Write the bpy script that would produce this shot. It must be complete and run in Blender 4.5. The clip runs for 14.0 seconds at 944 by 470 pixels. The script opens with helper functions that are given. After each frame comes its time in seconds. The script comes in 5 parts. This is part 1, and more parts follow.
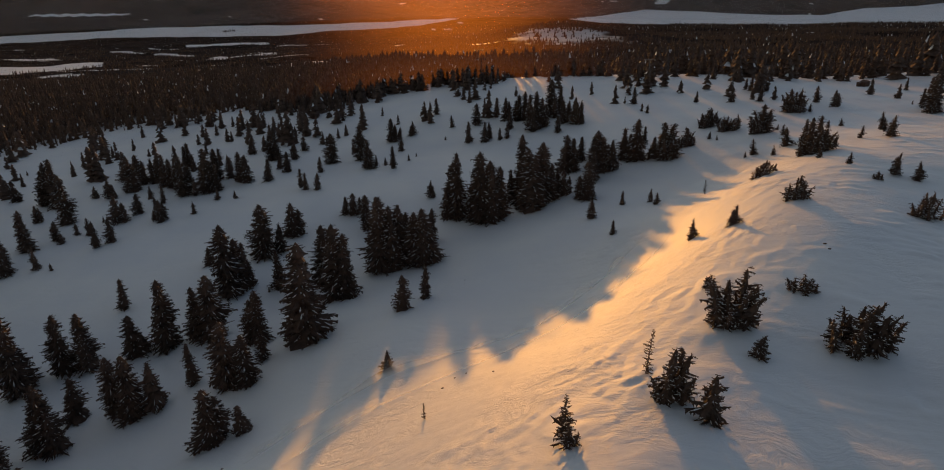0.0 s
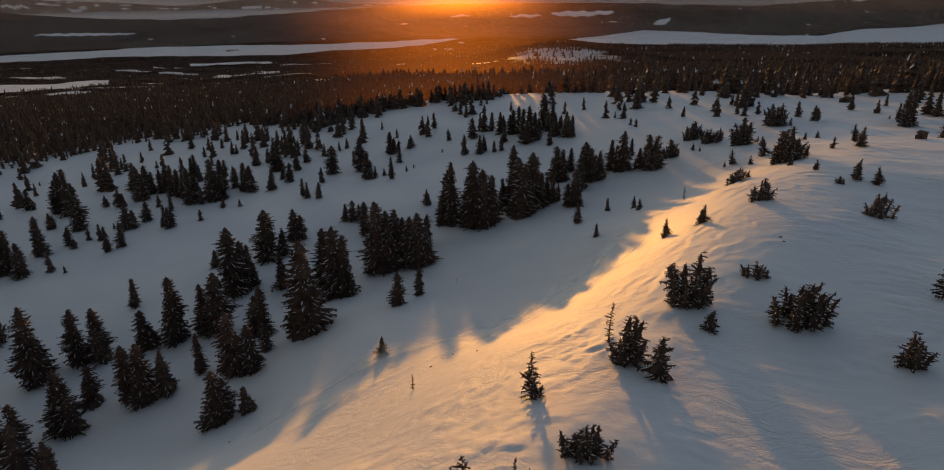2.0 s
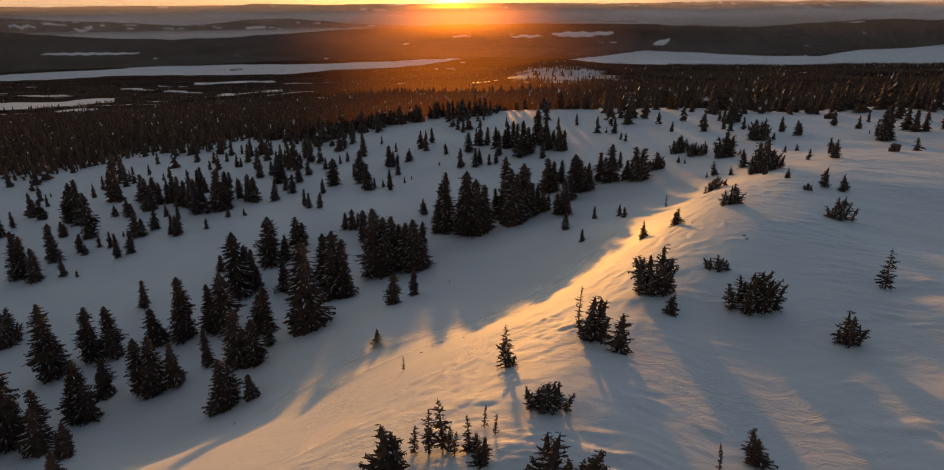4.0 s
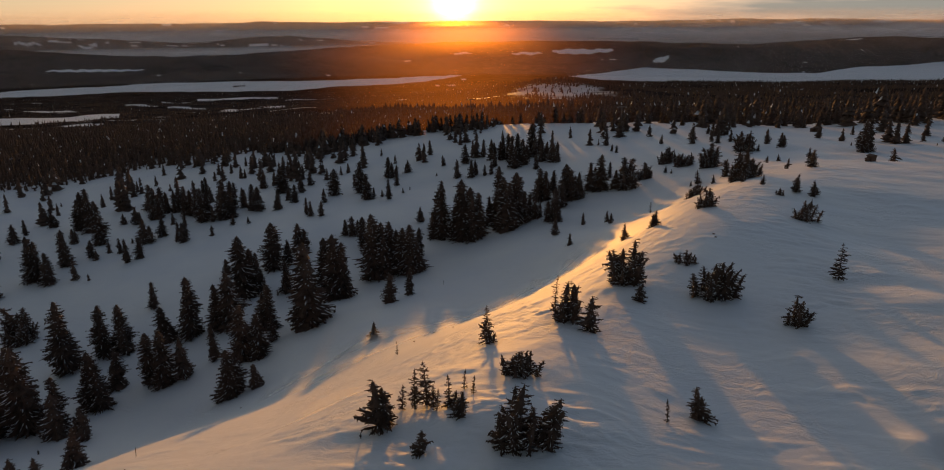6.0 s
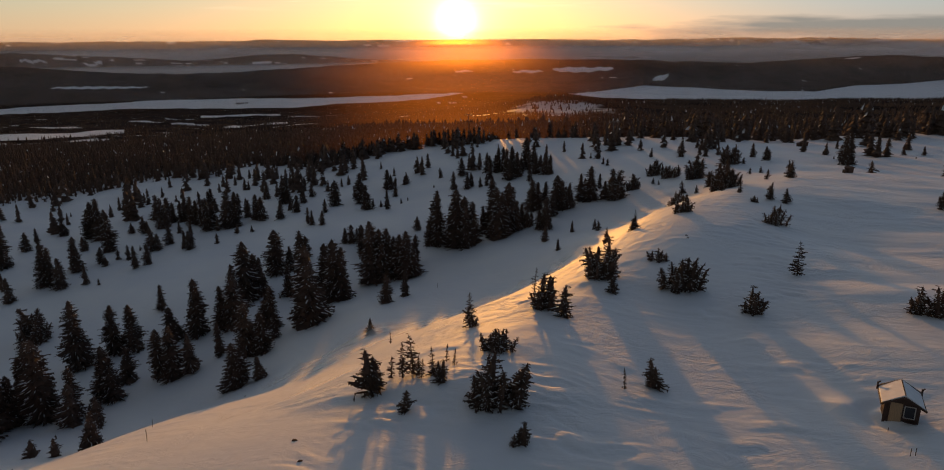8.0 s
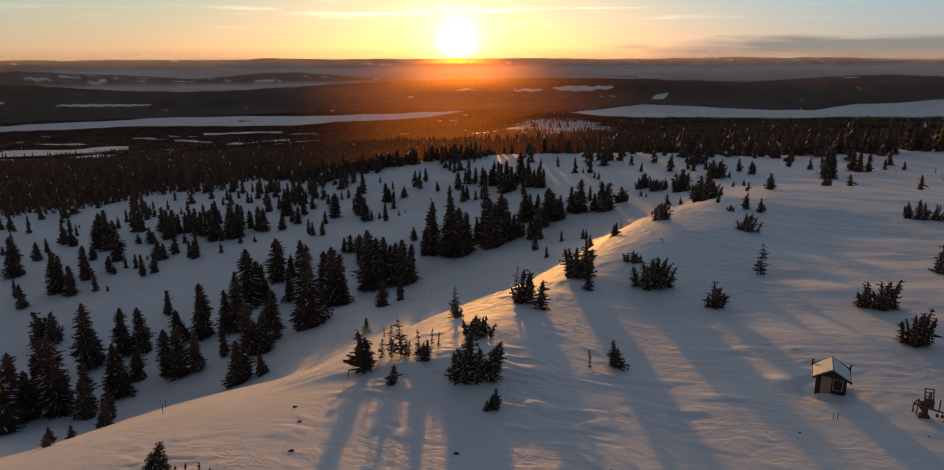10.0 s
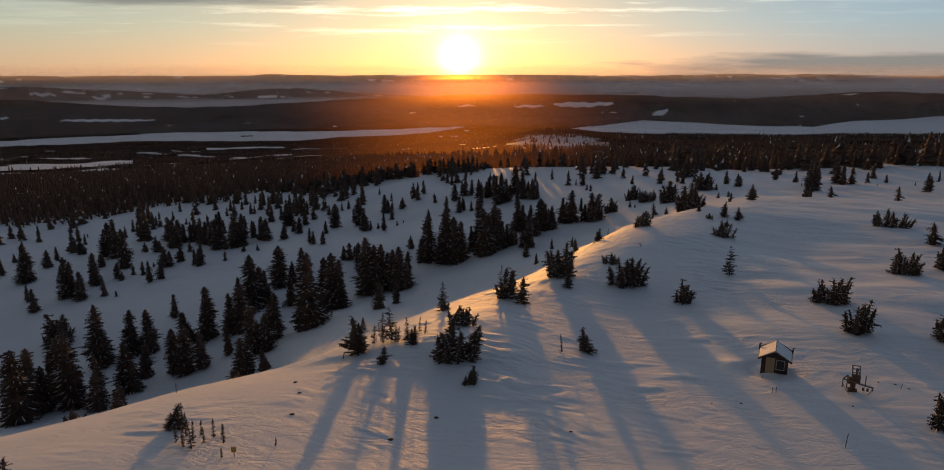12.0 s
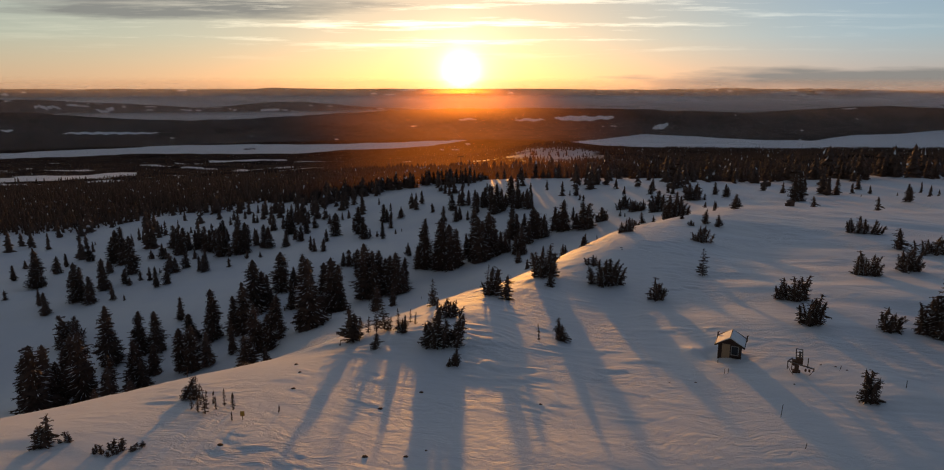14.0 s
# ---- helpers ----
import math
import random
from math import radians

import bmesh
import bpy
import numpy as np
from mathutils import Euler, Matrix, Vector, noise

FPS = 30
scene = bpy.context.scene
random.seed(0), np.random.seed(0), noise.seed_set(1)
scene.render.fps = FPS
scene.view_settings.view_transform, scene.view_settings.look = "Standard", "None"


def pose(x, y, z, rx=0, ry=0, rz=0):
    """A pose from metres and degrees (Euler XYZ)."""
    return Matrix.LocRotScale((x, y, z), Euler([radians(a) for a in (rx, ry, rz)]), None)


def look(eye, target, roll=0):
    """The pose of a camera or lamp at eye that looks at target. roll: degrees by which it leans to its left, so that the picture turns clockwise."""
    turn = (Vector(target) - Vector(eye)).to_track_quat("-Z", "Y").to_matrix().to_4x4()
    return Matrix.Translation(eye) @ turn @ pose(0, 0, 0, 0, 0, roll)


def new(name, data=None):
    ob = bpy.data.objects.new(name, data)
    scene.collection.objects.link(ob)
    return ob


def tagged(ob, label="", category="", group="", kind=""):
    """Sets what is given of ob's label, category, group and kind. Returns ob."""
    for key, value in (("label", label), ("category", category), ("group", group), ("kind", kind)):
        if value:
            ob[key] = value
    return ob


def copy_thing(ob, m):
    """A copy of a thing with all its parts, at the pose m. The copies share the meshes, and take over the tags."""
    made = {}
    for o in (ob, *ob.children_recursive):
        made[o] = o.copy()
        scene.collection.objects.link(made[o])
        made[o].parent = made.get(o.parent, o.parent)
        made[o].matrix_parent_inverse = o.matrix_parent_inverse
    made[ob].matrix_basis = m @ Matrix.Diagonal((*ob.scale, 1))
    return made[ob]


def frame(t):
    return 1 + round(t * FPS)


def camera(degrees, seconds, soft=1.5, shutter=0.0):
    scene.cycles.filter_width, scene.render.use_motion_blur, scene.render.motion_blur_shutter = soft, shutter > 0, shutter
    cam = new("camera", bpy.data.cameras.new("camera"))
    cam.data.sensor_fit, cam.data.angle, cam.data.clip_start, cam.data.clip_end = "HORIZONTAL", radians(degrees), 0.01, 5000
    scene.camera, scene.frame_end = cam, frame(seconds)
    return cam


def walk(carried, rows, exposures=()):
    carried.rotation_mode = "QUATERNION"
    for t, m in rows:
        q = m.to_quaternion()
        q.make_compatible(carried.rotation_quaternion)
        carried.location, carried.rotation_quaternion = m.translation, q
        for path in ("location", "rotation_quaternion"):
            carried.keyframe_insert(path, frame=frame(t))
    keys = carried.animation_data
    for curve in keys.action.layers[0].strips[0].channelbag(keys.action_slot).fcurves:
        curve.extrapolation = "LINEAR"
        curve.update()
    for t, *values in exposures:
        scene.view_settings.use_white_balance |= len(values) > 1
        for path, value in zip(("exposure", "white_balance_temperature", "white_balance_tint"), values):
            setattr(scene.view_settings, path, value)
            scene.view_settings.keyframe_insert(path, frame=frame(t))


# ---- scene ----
cam = camera(70.0, 14.0, soft=1.0)
PATH = [
    (0, (-11.945, 51.164, 28.663), (-11.927, 53.014, 27.903), -0.6),
    (0.5, (-11.561, 49.195, 28.672), (-11.543, 51.05, 27.924), -0.5),
    (1, (-11.119, 47.377, 28.65), (-11.102, 49.237, 27.915), -0.6),
    (1.5, (-10.773, 45.379, 28.672), (-10.757, 47.243, 27.95), -0.5),
    (2, (-10.416, 43.529, 28.622), (-10.4, 45.399, 27.913), -0.5),
    (2.5, (-10.081, 42.019, 28.625), (-10.066, 43.893, 27.927), -0.4),
    (3, (-9.666, 40.055, 28.591), (-9.652, 41.934, 27.907), -0.4),
    (5.5, (-7.712, 30.809, 28.549), (-7.701, 32.709, 27.926), -0.4),
    (6, (-7.347, 28.926, 28.535), (-7.337, 30.83, 27.923), -0.4),
    (6.5, (-6.883, 26.942, 28.469), (-6.874, 28.851, 27.871), -0.3),
    (7, (-6.459, 25.093, 28.45), (-6.451, 27.005, 27.863), -0.3),
    (7.5, (-6.126, 23.563, 28.417), (-6.119, 25.478, 27.841), -0.3),
    (8, (-5.695, 21.536, 28.391), (-5.688, 23.455, 27.827), -0.3),
    (10.5, (-3.507, 12.337, 28.326), (-3.503, 14.273, 27.823), -0.2),
    (11, (-3.072, 10.475, 28.346), (-3.069, 12.413, 27.853), -0.2),
    (11.5, (-2.573, 8.522, 28.309), (-2.571, 10.464, 27.828), -0.1),
    (12, (-2.107, 6.689, 28.304), (-2.106, 8.633, 27.835), -0.1),
    (12.5, (-1.759, 5.221, 28.292), (-1.759, 7.168, 27.831), -0.1),
    (13, (-1.239, 3.271, 28.291), (-1.24, 5.22, 27.841), -0.1),
    (13.5, (-0.803, 1.4, 28.342), (-0.805, 3.351, 27.901), -0.1),
    (14, (-0.308, -0.57, 28.342), (-0.311, 1.383, 27.911), -0.0),
]
walk(cam, [(t, look(eye, target, roll)) for t, eye, target, roll in PATH], exposures=((0.0, 1.0, 6900, 8), (3.0, 0.95, 6900, 8), (6.5, 0.7, 6700, 9), (10.0, 0.55, 6500, 11), (14.0, 0.5, 6400, 12)))

# world, sun
SUN_ELEV, SUN_AZ = 2.0, -1.0
w = bpy.data.worlds.new("world")
scene.world = w
w.use_nodes = True
nt = w.node_tree
nt.nodes.clear()
N, L = nt.nodes.new, nt.links.new
sky = N("ShaderNodeTexSky")
sky.sky_type = "NISHITA"
sky.sun_disc = False
sky.sun_elevation, sky.sun_rotation = radians(SUN_ELEV), radians(SUN_AZ)
sky.altitude, sky.air_density, sky.dust_density, sky.ozone_density = 500, 1.0, 1.0, 1.5
sun_way = Vector((math.sin(radians(SUN_AZ)) * math.cos(radians(SUN_ELEV)), math.cos(radians(SUN_AZ)) * math.cos(radians(SUN_ELEV)), math.sin(radians(SUN_ELEV))))
tc = N("ShaderNodeTexCoord")
dot = N("ShaderNodeVectorMath"); dot.operation = "DOT_PRODUCT"
L(tc.outputs["Generated"], dot.inputs[0]); dot.inputs[1].default_value = sun_way - Vector((0, 0, 0.014))


def wmath(op, a, b=None):
    n = N("ShaderNodeMath"); n.operation = op
    for i, v in enumerate((a, b)):
        if v is None:
            continue
        if isinstance(v, (int, float)):
            n.inputs[i].default_value = v
        else:
            L(v, n.inputs[i])
    return n.outputs[0]


def aureole(width_deg, strength):
    """Brightness that falls off round the sun."""
    k = 1 / (1 - math.cos(radians(width_deg)))
    e = wmath("EXPONENT", wmath("MULTIPLY", wmath("SUBTRACT", dot.outputs["Value"], 1.0), k))
    return wmath("MULTIPLY", e, strength)


glow = N("ShaderNodeMix"); glow.data_type = "RGBA"; glow.blend_type = "ADD"
glow.inputs["Factor"].default_value = 1.0
inner, outer = N("ShaderNodeMix"), N("ShaderNodeMix")
for n, col, amount in ((inner, (1, .87, .64, 1), wmath("ADD", aureole(1.2, 70.0), aureole(3.2, 2.6))), (outer, (1, .62, .40, 1), aureole(10.0, 0.45))):
    n.data_type = "RGBA"; n.blend_type = "MULTIPLY"; n.inputs["Factor"].default_value = 1.0
    n.inputs["A"].default_value = col
    L(amount, n.inputs["B"])
L(inner.outputs["Result"], glow.inputs["A"]); L(outer.outputs["Result"], glow.inputs["B"])
add = N("ShaderNodeMix"); add.data_type = "RGBA"; add.blend_type = "ADD"; add.inputs["Factor"].default_value = 1.0
# clouds: long grey bands and thin streaks low in the sky
sep = N("ShaderNodeSeparateXYZ"); L(tc.outputs["Generated"], sep.inputs[0])
ahead = wmath("MAXIMUM", wmath("ABSOLUTE", sep.outputs["Y"]), 0.05)
cu, cv = wmath("DIVIDE", sep.outputs["X"], ahead), wmath("DIVIDE", sep.outputs["Z"], ahead)
comb = N("ShaderNodeCombineXYZ")
L(wmath("MULTIPLY", cu, 5.0), comb.inputs[0]); L(wmath("MULTIPLY", cv, 60.0), comb.inputs[1])
puff = N("ShaderNodeTexNoise"); puff.inputs["Scale"].default_value = 1.0; puff.inputs["Detail"].default_value = 6; puff.inputs["Roughness"].default_value = 0.6
L(comb.outputs[0], puff.inputs["Vector"])


def bank(u0, v0, hu, hv):
    """How deep a direction lies inside a long cloud bank."""
    a = wmath("DIVIDE", wmath("SUBTRACT", cu, u0), hu)
    b_ = wmath("DIVIDE", wmath("SUBTRACT", cv, v0), hv)
    return wmath("SUBTRACT", 1.0, wmath("SQRT", wmath("ADD", wmath("MULTIPLY", a, a), wmath("MULTIPLY", b_, b_))))


body = wmath("MAXIMUM", wmath("MAXIMUM", bank(-0.41, 0.110, 0.29, 0.021), bank(0.62, 0.010, 0.42, 0.019)), wmath("MAXIMUM", bank(-0.62, 0.20, 0.9, 0.06), -0.55))
cover = N("ShaderNodeMapRange"); cover.inputs["From Min"].default_value = 0.5; cover.inputs["From Max"].default_value = 0.85
L(wmath("ADD", puff.outputs["Fac"], wmath("MULTIPLY", body, 0.75)), cover.inputs["Value"])
cloudy = N("ShaderNodeMix"); cloudy.data_type = "RGBA"
L(wmath("MULTIPLY", cover.outputs[0], 0.85), cloudy.inputs["Factor"])
cloudy.inputs["B"].default_value = (1.0, 1.0, 0.92, 1)
veil = N("ShaderNodeMix"); veil.data_type = "RGBA"; veil.inputs["Factor"].default_value = 0.80
# high thin cloud, brightest low down on the sun's side
low = wmath("EXPONENT", wmath("MULTIPLY", wmath("MAXIMUM", sep.outputs["Z"], 0.0), -4.0))
side = wmath("ADD", 0.35, wmath("MULTIPLY", wmath("MAXIMUM", dot.outputs["Value"], 0.0), 0.65))
tint = N("ShaderNodeMix"); tint.data_type = "RGBA"; tint.blend_type = "MULTIPLY"; tint.inputs["Factor"].default_value = 1.0
hue = N("ShaderNodeValToRGB"); L(sep.outputs["Z"], hue.inputs["Fac"])
for k, (at, col) in enumerate(((0.005, (0.80, 0.60, 0.42, 1)), (0.065, (0.66, 0.78, 0.70, 1)), (0.32, (0.85, 0.87, 0.96, 1)))):
    stop = hue.color_ramp.elements[k] if k < 2 else hue.color_ramp.elements.new(at)
    stop.position, stop.color = at, col
cool = N("ShaderNodeMapRange"); cool.interpolation_type = "SMOOTHSTEP"
cool.inputs["From Min"].default_value, cool.inputs["From Max"].default_value = 0.0, 0.62
L(cu, cool.inputs["Value"])
blue = N("ShaderNodeMix"); blue.data_type = "RGBA"; blue.blend_type = "MULTIPLY"
L(cool.outputs[0], blue.inputs["Factor"]); L(hue.outputs["Color"], blue.inputs["A"]); blue.inputs["B"].default_value = (0.66, 0.92, 1.34, 1)
L(blue.outputs["Result"], tint.inputs["A"])
L(wmath("MULTIPLY", wmath("MULTIPLY", side, 3.6), wmath("ADD", 0.2, wmath("MULTIPLY", low, 0.8))), tint.inputs["B"])
L(tint.outputs["Result"], veil.inputs["B"])
L(sky.outputs["Color"], veil.inputs["A"]); L(veil.outputs["Result"], cloudy.inputs["A"]); L(cloudy.outputs["Result"], add.inputs["A"]); L(glow.outputs["Result"], add.inputs["B"])
# bright streaks of thin cloud near the sun
comb2 = N("ShaderNodeCombineXYZ")
L(wmath("MULTIPLY", cu, 4.0), comb2.inputs[0]); L(wmath("MULTIPLY", cv, 75.0), comb2.inputs[1]); comb2.inputs[2].default_value = 4.0
wisp = N("ShaderNodeTexNoise"); wisp.inputs["Scale"].default_value = 1.0; wisp.inputs["Detail"].default_value = 7; wisp.inputs["Roughness"].default_value = 0.65
L(comb2.outputs[0], wisp.inputs["Vector"])
wr = N("ShaderNodeMapRange"); wr.inputs["From Min"].default_value = 0.52; wr.inputs["From Max"].default_value = 0.72
L(wisp.outputs["Fac"], wr.inputs["Value"])
aloft = N("ShaderNodeMapRange"); aloft.inputs["From Min"].default_value = 0.035; aloft.inputs["From Max"].default_value = 0.075
L(cv, aloft.inputs["Value"])
lit = N("ShaderNodeMix"); lit.data_type = "RGBA"; lit.blend_type = "ADD"
L(wmath("MULTIPLY", wmath("MULTIPLY", wr.outputs[0], aloft.outputs[0]), aureole(19.0, 1.0)), lit.inputs["Factor"])
L(add.outputs["Result"], lit.inputs["A"]); lit.inputs["B"].default_value = (6.0, 5.3, 3.8, 1)
bg = N("ShaderNodeBackground"); bg.inputs["Strength"].default_value = 0.165
L(lit.outputs["Result"], bg.inputs["Color"])
wo = N("ShaderNodeOutputWorld"); L(bg.outputs[0], wo.inputs["Surface"])

sun = new("sun", bpy.data.lights.new("sun", "SUN"))
sun.data.energy, sun.data.angle, sun.data.color = 1.45, radians(1.2), (1.0, 0.42, 0.06)
sun.rotation_mode = "QUATERNION"
sun.rotation_quaternion = (-sun_way).to_track_quat("-Z", "Y")
sun.location = (0, 300, 200)

# materials
def material(name, colour, rough=0.8, metal=0.0, vary=0.25, scale=3.0, bump=0.0, bump_scale=30.0, stretch=(1, 1, 1), random=0.0):
    """A surface whose colour wanders at two scales, with a fine relief."""
    m = bpy.data.materials.new(name)
    m.use_nodes = True
    t = m.node_tree
    b = t.nodes["Principled BSDF"]
    b.inputs["Roughness"].default_value, b.inputs["Metallic"].default_value = rough, metal
    co = t.nodes.new("ShaderNodeTexCoord")
    mp = t.nodes.new("ShaderNodeMapping"); mp.inputs["Scale"].default_value = stretch
    t.links.new(co.outputs["Object"], mp.inputs["Vector"])
    n1 = t.nodes.new("ShaderNodeTexNoise"); n1.inputs["Scale"].default_value = scale; n1.inputs["Detail"].default_value = 6
    t.links.new(mp.outputs[0], n1.inputs["Vector"])
    ramp = t.nodes.new("ShaderNodeValToRGB")
    lo = [c * (1 - vary) for c in colour]; hi = [min(1, c * (1 + vary)) for c in colour]
    ramp.color_ramp.elements[0].position, ramp.color_ramp.elements[0].color = 0.3, (*lo, 1)
    ramp.color_ramp.elements[1].position, ramp.color_ramp.elements[1].color = 0.7, (*hi, 1)
    t.links.new(n1.outputs["Fac"], ramp.inputs["Fac"])
    out = ramp.outputs["Color"]
    if random:
        oi = t.nodes.new("ShaderNodeObjectInfo")
        hs = t.nodes.new("ShaderNodeHueSaturation")
        mr = t.nodes.new("ShaderNodeMapRange"); mr.inputs["To Min"].default_value = 1 - random; mr.inputs["To Max"].default_value = 1 + random
        t.links.new(oi.outputs["Random"], mr.inputs["Value"]); t.links.new(mr.outputs[0], hs.inputs["Value"])
        t.links.new(out, hs.inputs["Color"]); out = hs.outputs["Color"]
    t.links.new(out, b.inputs["Base Color"])
    if bump:
        n2 = t.nodes.new("ShaderNodeTexNoise"); n2.inputs["Scale"].default_value = bump_scale; n2.inputs["Detail"].default_value = 4
        t.links.new(mp.outputs[0], n2.inputs["Vector"])
        bp = t.nodes.new("ShaderNodeBump"); bp.inputs["Strength"].default_value = bump; bp.inputs["Distance"].default_value = 0.05
        t.links.new(n2.outputs["Fac"], bp.inputs["Height"]); t.links.new(bp.outputs[0], b.inputs["Normal"])
    return m


def ground_material():
    """Wind-packed snow near by; beyond the forest edge spruce woods broken by snowy fields."""
    m = bpy.data.materials.new("snow_ground")
    m.use_nodes = True
    t = m.node_tree
    P, K = t.nodes.new, t.links.new
    b = t.nodes["Principled BSDF"]
    b.inputs["Roughness"].default_value, b.inputs["Specular IOR Level"].default_value = 0.64, 0.4
    geo = P("ShaderNodeNewGeometry")
    near = P("ShaderNodeTexNoise"); near.inputs["Scale"].default_value = 0.05; near.inputs["Detail"].default_value = 5
    K(geo.outputs["Position"], near.inputs["Vector"])
    snow = P("ShaderNodeValToRGB")
    snow.color_ramp.elements[0].position, snow.color_ramp.elements[0].color = 0.35, (0.78, 0.80, 0.84, 1)
    snow.color_ramp.elements[1].position, snow.color_ramp.elements[1].color = 0.65, (0.88, 0.88, 0.88, 1)
    K(near.outputs["Fac"], snow.inputs["Fac"])
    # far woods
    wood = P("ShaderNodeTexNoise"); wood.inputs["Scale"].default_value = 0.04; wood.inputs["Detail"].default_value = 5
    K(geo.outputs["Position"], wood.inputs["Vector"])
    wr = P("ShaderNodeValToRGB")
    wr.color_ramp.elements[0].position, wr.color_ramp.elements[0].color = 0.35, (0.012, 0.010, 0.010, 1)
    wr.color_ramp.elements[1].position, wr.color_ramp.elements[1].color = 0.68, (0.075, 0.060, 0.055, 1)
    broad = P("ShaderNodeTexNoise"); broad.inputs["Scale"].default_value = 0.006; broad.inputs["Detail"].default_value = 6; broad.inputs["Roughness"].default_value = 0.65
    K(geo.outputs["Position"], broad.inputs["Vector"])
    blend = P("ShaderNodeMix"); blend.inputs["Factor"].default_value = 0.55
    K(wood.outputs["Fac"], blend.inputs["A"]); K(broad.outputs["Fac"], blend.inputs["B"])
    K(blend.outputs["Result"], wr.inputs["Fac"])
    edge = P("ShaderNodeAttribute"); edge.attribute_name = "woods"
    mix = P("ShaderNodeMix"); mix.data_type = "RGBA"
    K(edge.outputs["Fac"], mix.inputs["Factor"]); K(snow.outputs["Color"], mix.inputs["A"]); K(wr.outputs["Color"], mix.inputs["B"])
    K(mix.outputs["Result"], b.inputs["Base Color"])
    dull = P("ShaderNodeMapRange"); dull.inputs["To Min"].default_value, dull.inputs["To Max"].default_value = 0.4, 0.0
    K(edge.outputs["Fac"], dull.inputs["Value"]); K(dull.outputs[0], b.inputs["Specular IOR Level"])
    # wind ripples in patches, and grain
    warp = P("ShaderNodeTexNoise"); warp.inputs["Scale"].default_value = 0.22; warp.inputs["Detail"].default_value = 3
    K(geo.outputs["Position"], warp.inputs["Vector"])
    push = P("ShaderNodeVectorMath"); push.operation = "MULTIPLY_ADD"
    K(warp.outputs["Color"], push.inputs[0]); push.inputs[1].default_value = (5, 5, 0); K(geo.outputs["Position"], push.inputs[2])
    rot = P("ShaderNodeMapping"); rot.inputs["Rotation"].default_value = (0, 0, radians(24)); rot.inputs["Scale"].default_value = (0.6, 1.0, 1)
    K(push.outputs[0], rot.inputs["Vector"])
    rip = P("ShaderNodeTexNoise"); rip.inputs["Scale"].default_value = 0.9; rip.inputs["Detail"].default_value = 7; rip.inputs["Roughness"].default_value = 0.65
    K(rot.outputs[0], rip.inputs["Vector"])
    spot = P("ShaderNodeTexNoise"); spot.inputs["Scale"].default_value = 0.07; spot.inputs["Detail"].default_value = 3
    K(geo.outputs["Position"], spot.inputs["Vector"])
    rs = P("ShaderNodeMapRange"); rs.inputs["From Min"].default_value = 0.45; rs.inputs["From Max"].default_value = 0.62; rs.inputs["To Min"].default_value = 0.2; rs.inputs["To Max"].default_value = 0.85
    K(spot.outputs["Fac"], rs.inputs["Value"])
    # fine wind-scoured grooves, long along the drifts
    groove = P("ShaderNodeMapping"); groove.inputs["Rotation"].default_value = (0, 0, radians(18)); groove.inputs["Scale"].default_value = (0.35, 2.6, 1)
    K(push.outputs[0], groove.inputs["Vector"])
    scour = P("ShaderNodeTexNoise"); scour.inputs["Scale"].default_value = 1.0; scour.inputs["Detail"].default_value = 5; scour.inputs["Roughness"].default_value = 0.6
    K(groove.outputs[0], scour.inputs["Vector"])
    low_bump = P("ShaderNodeBump"); low_bump.inputs["Distance"].default_value = 0.11
    K(rs.outputs[0], low_bump.inputs["Strength"]); K(scour.outputs["Fac"], low_bump.inputs["Height"])
    bp = P("ShaderNodeBump"); bp.inputs["Distance"].default_value = 0.25
    K(low_bump.outputs[0], bp.inputs["Normal"])
    K(rs.outputs[0], bp.inputs["Strength"]); K(rip.outputs["Fac"], bp.inputs["Height"]); K(bp.outputs[0], b.inputs["Normal"])
    return m


SNOW_GROUND = ground_material()
LAKE_SNOW = material("lake_snow", (0.8, 0.8, 0.82), 0.7, vary=0.06, scale=0.01)
NEEDLES = material("spruce_needles", (0.088, 0.052, 0.037), 0.9, vary=0.4, scale=1.2, random=0.25)
BARK = material("spruce_bark", (0.07, 0.05, 0.035), 0.9, vary=0.4, scale=6, bump=0.5)
TREE_SNOW = material("branch_snow", (0.82, 0.83, 0.86), 0.6, vary=0.06, scale=2)
PLANK_DARK = material("dark_stained_planks", (0.055, 0.028, 0.020), 0.75, vary=0.4, scale=4, stretch=(6, 6, 0.6), bump=0.4)
DOOR_WOOD = material("pale_door_wood", (0.36, 0.24, 0.14), 0.6, vary=0.2, scale=4, stretch=(6, 6, 0.6), bump=0.2)
WHITE_TRIM = material("weathered_white_paint", (0.40, 0.37, 0.35), 0.6, vary=0.12, scale=5)
GLASS = material("dark_window_glass", (0.02, 0.02, 0.025), 0.08, vary=0.1)
STEEL = material("worn_steel", (0.16, 0.14, 0.13), 0.5, metal=0.7, vary=0.3, scale=5)
RUST = material("rusty_machine", (0.10, 0.05, 0.03), 0.8, vary=0.4, scale=5)
YELLOW = material("yellow_sign", (0.42, 0.24, 0.03), 0.5, vary=0.1)

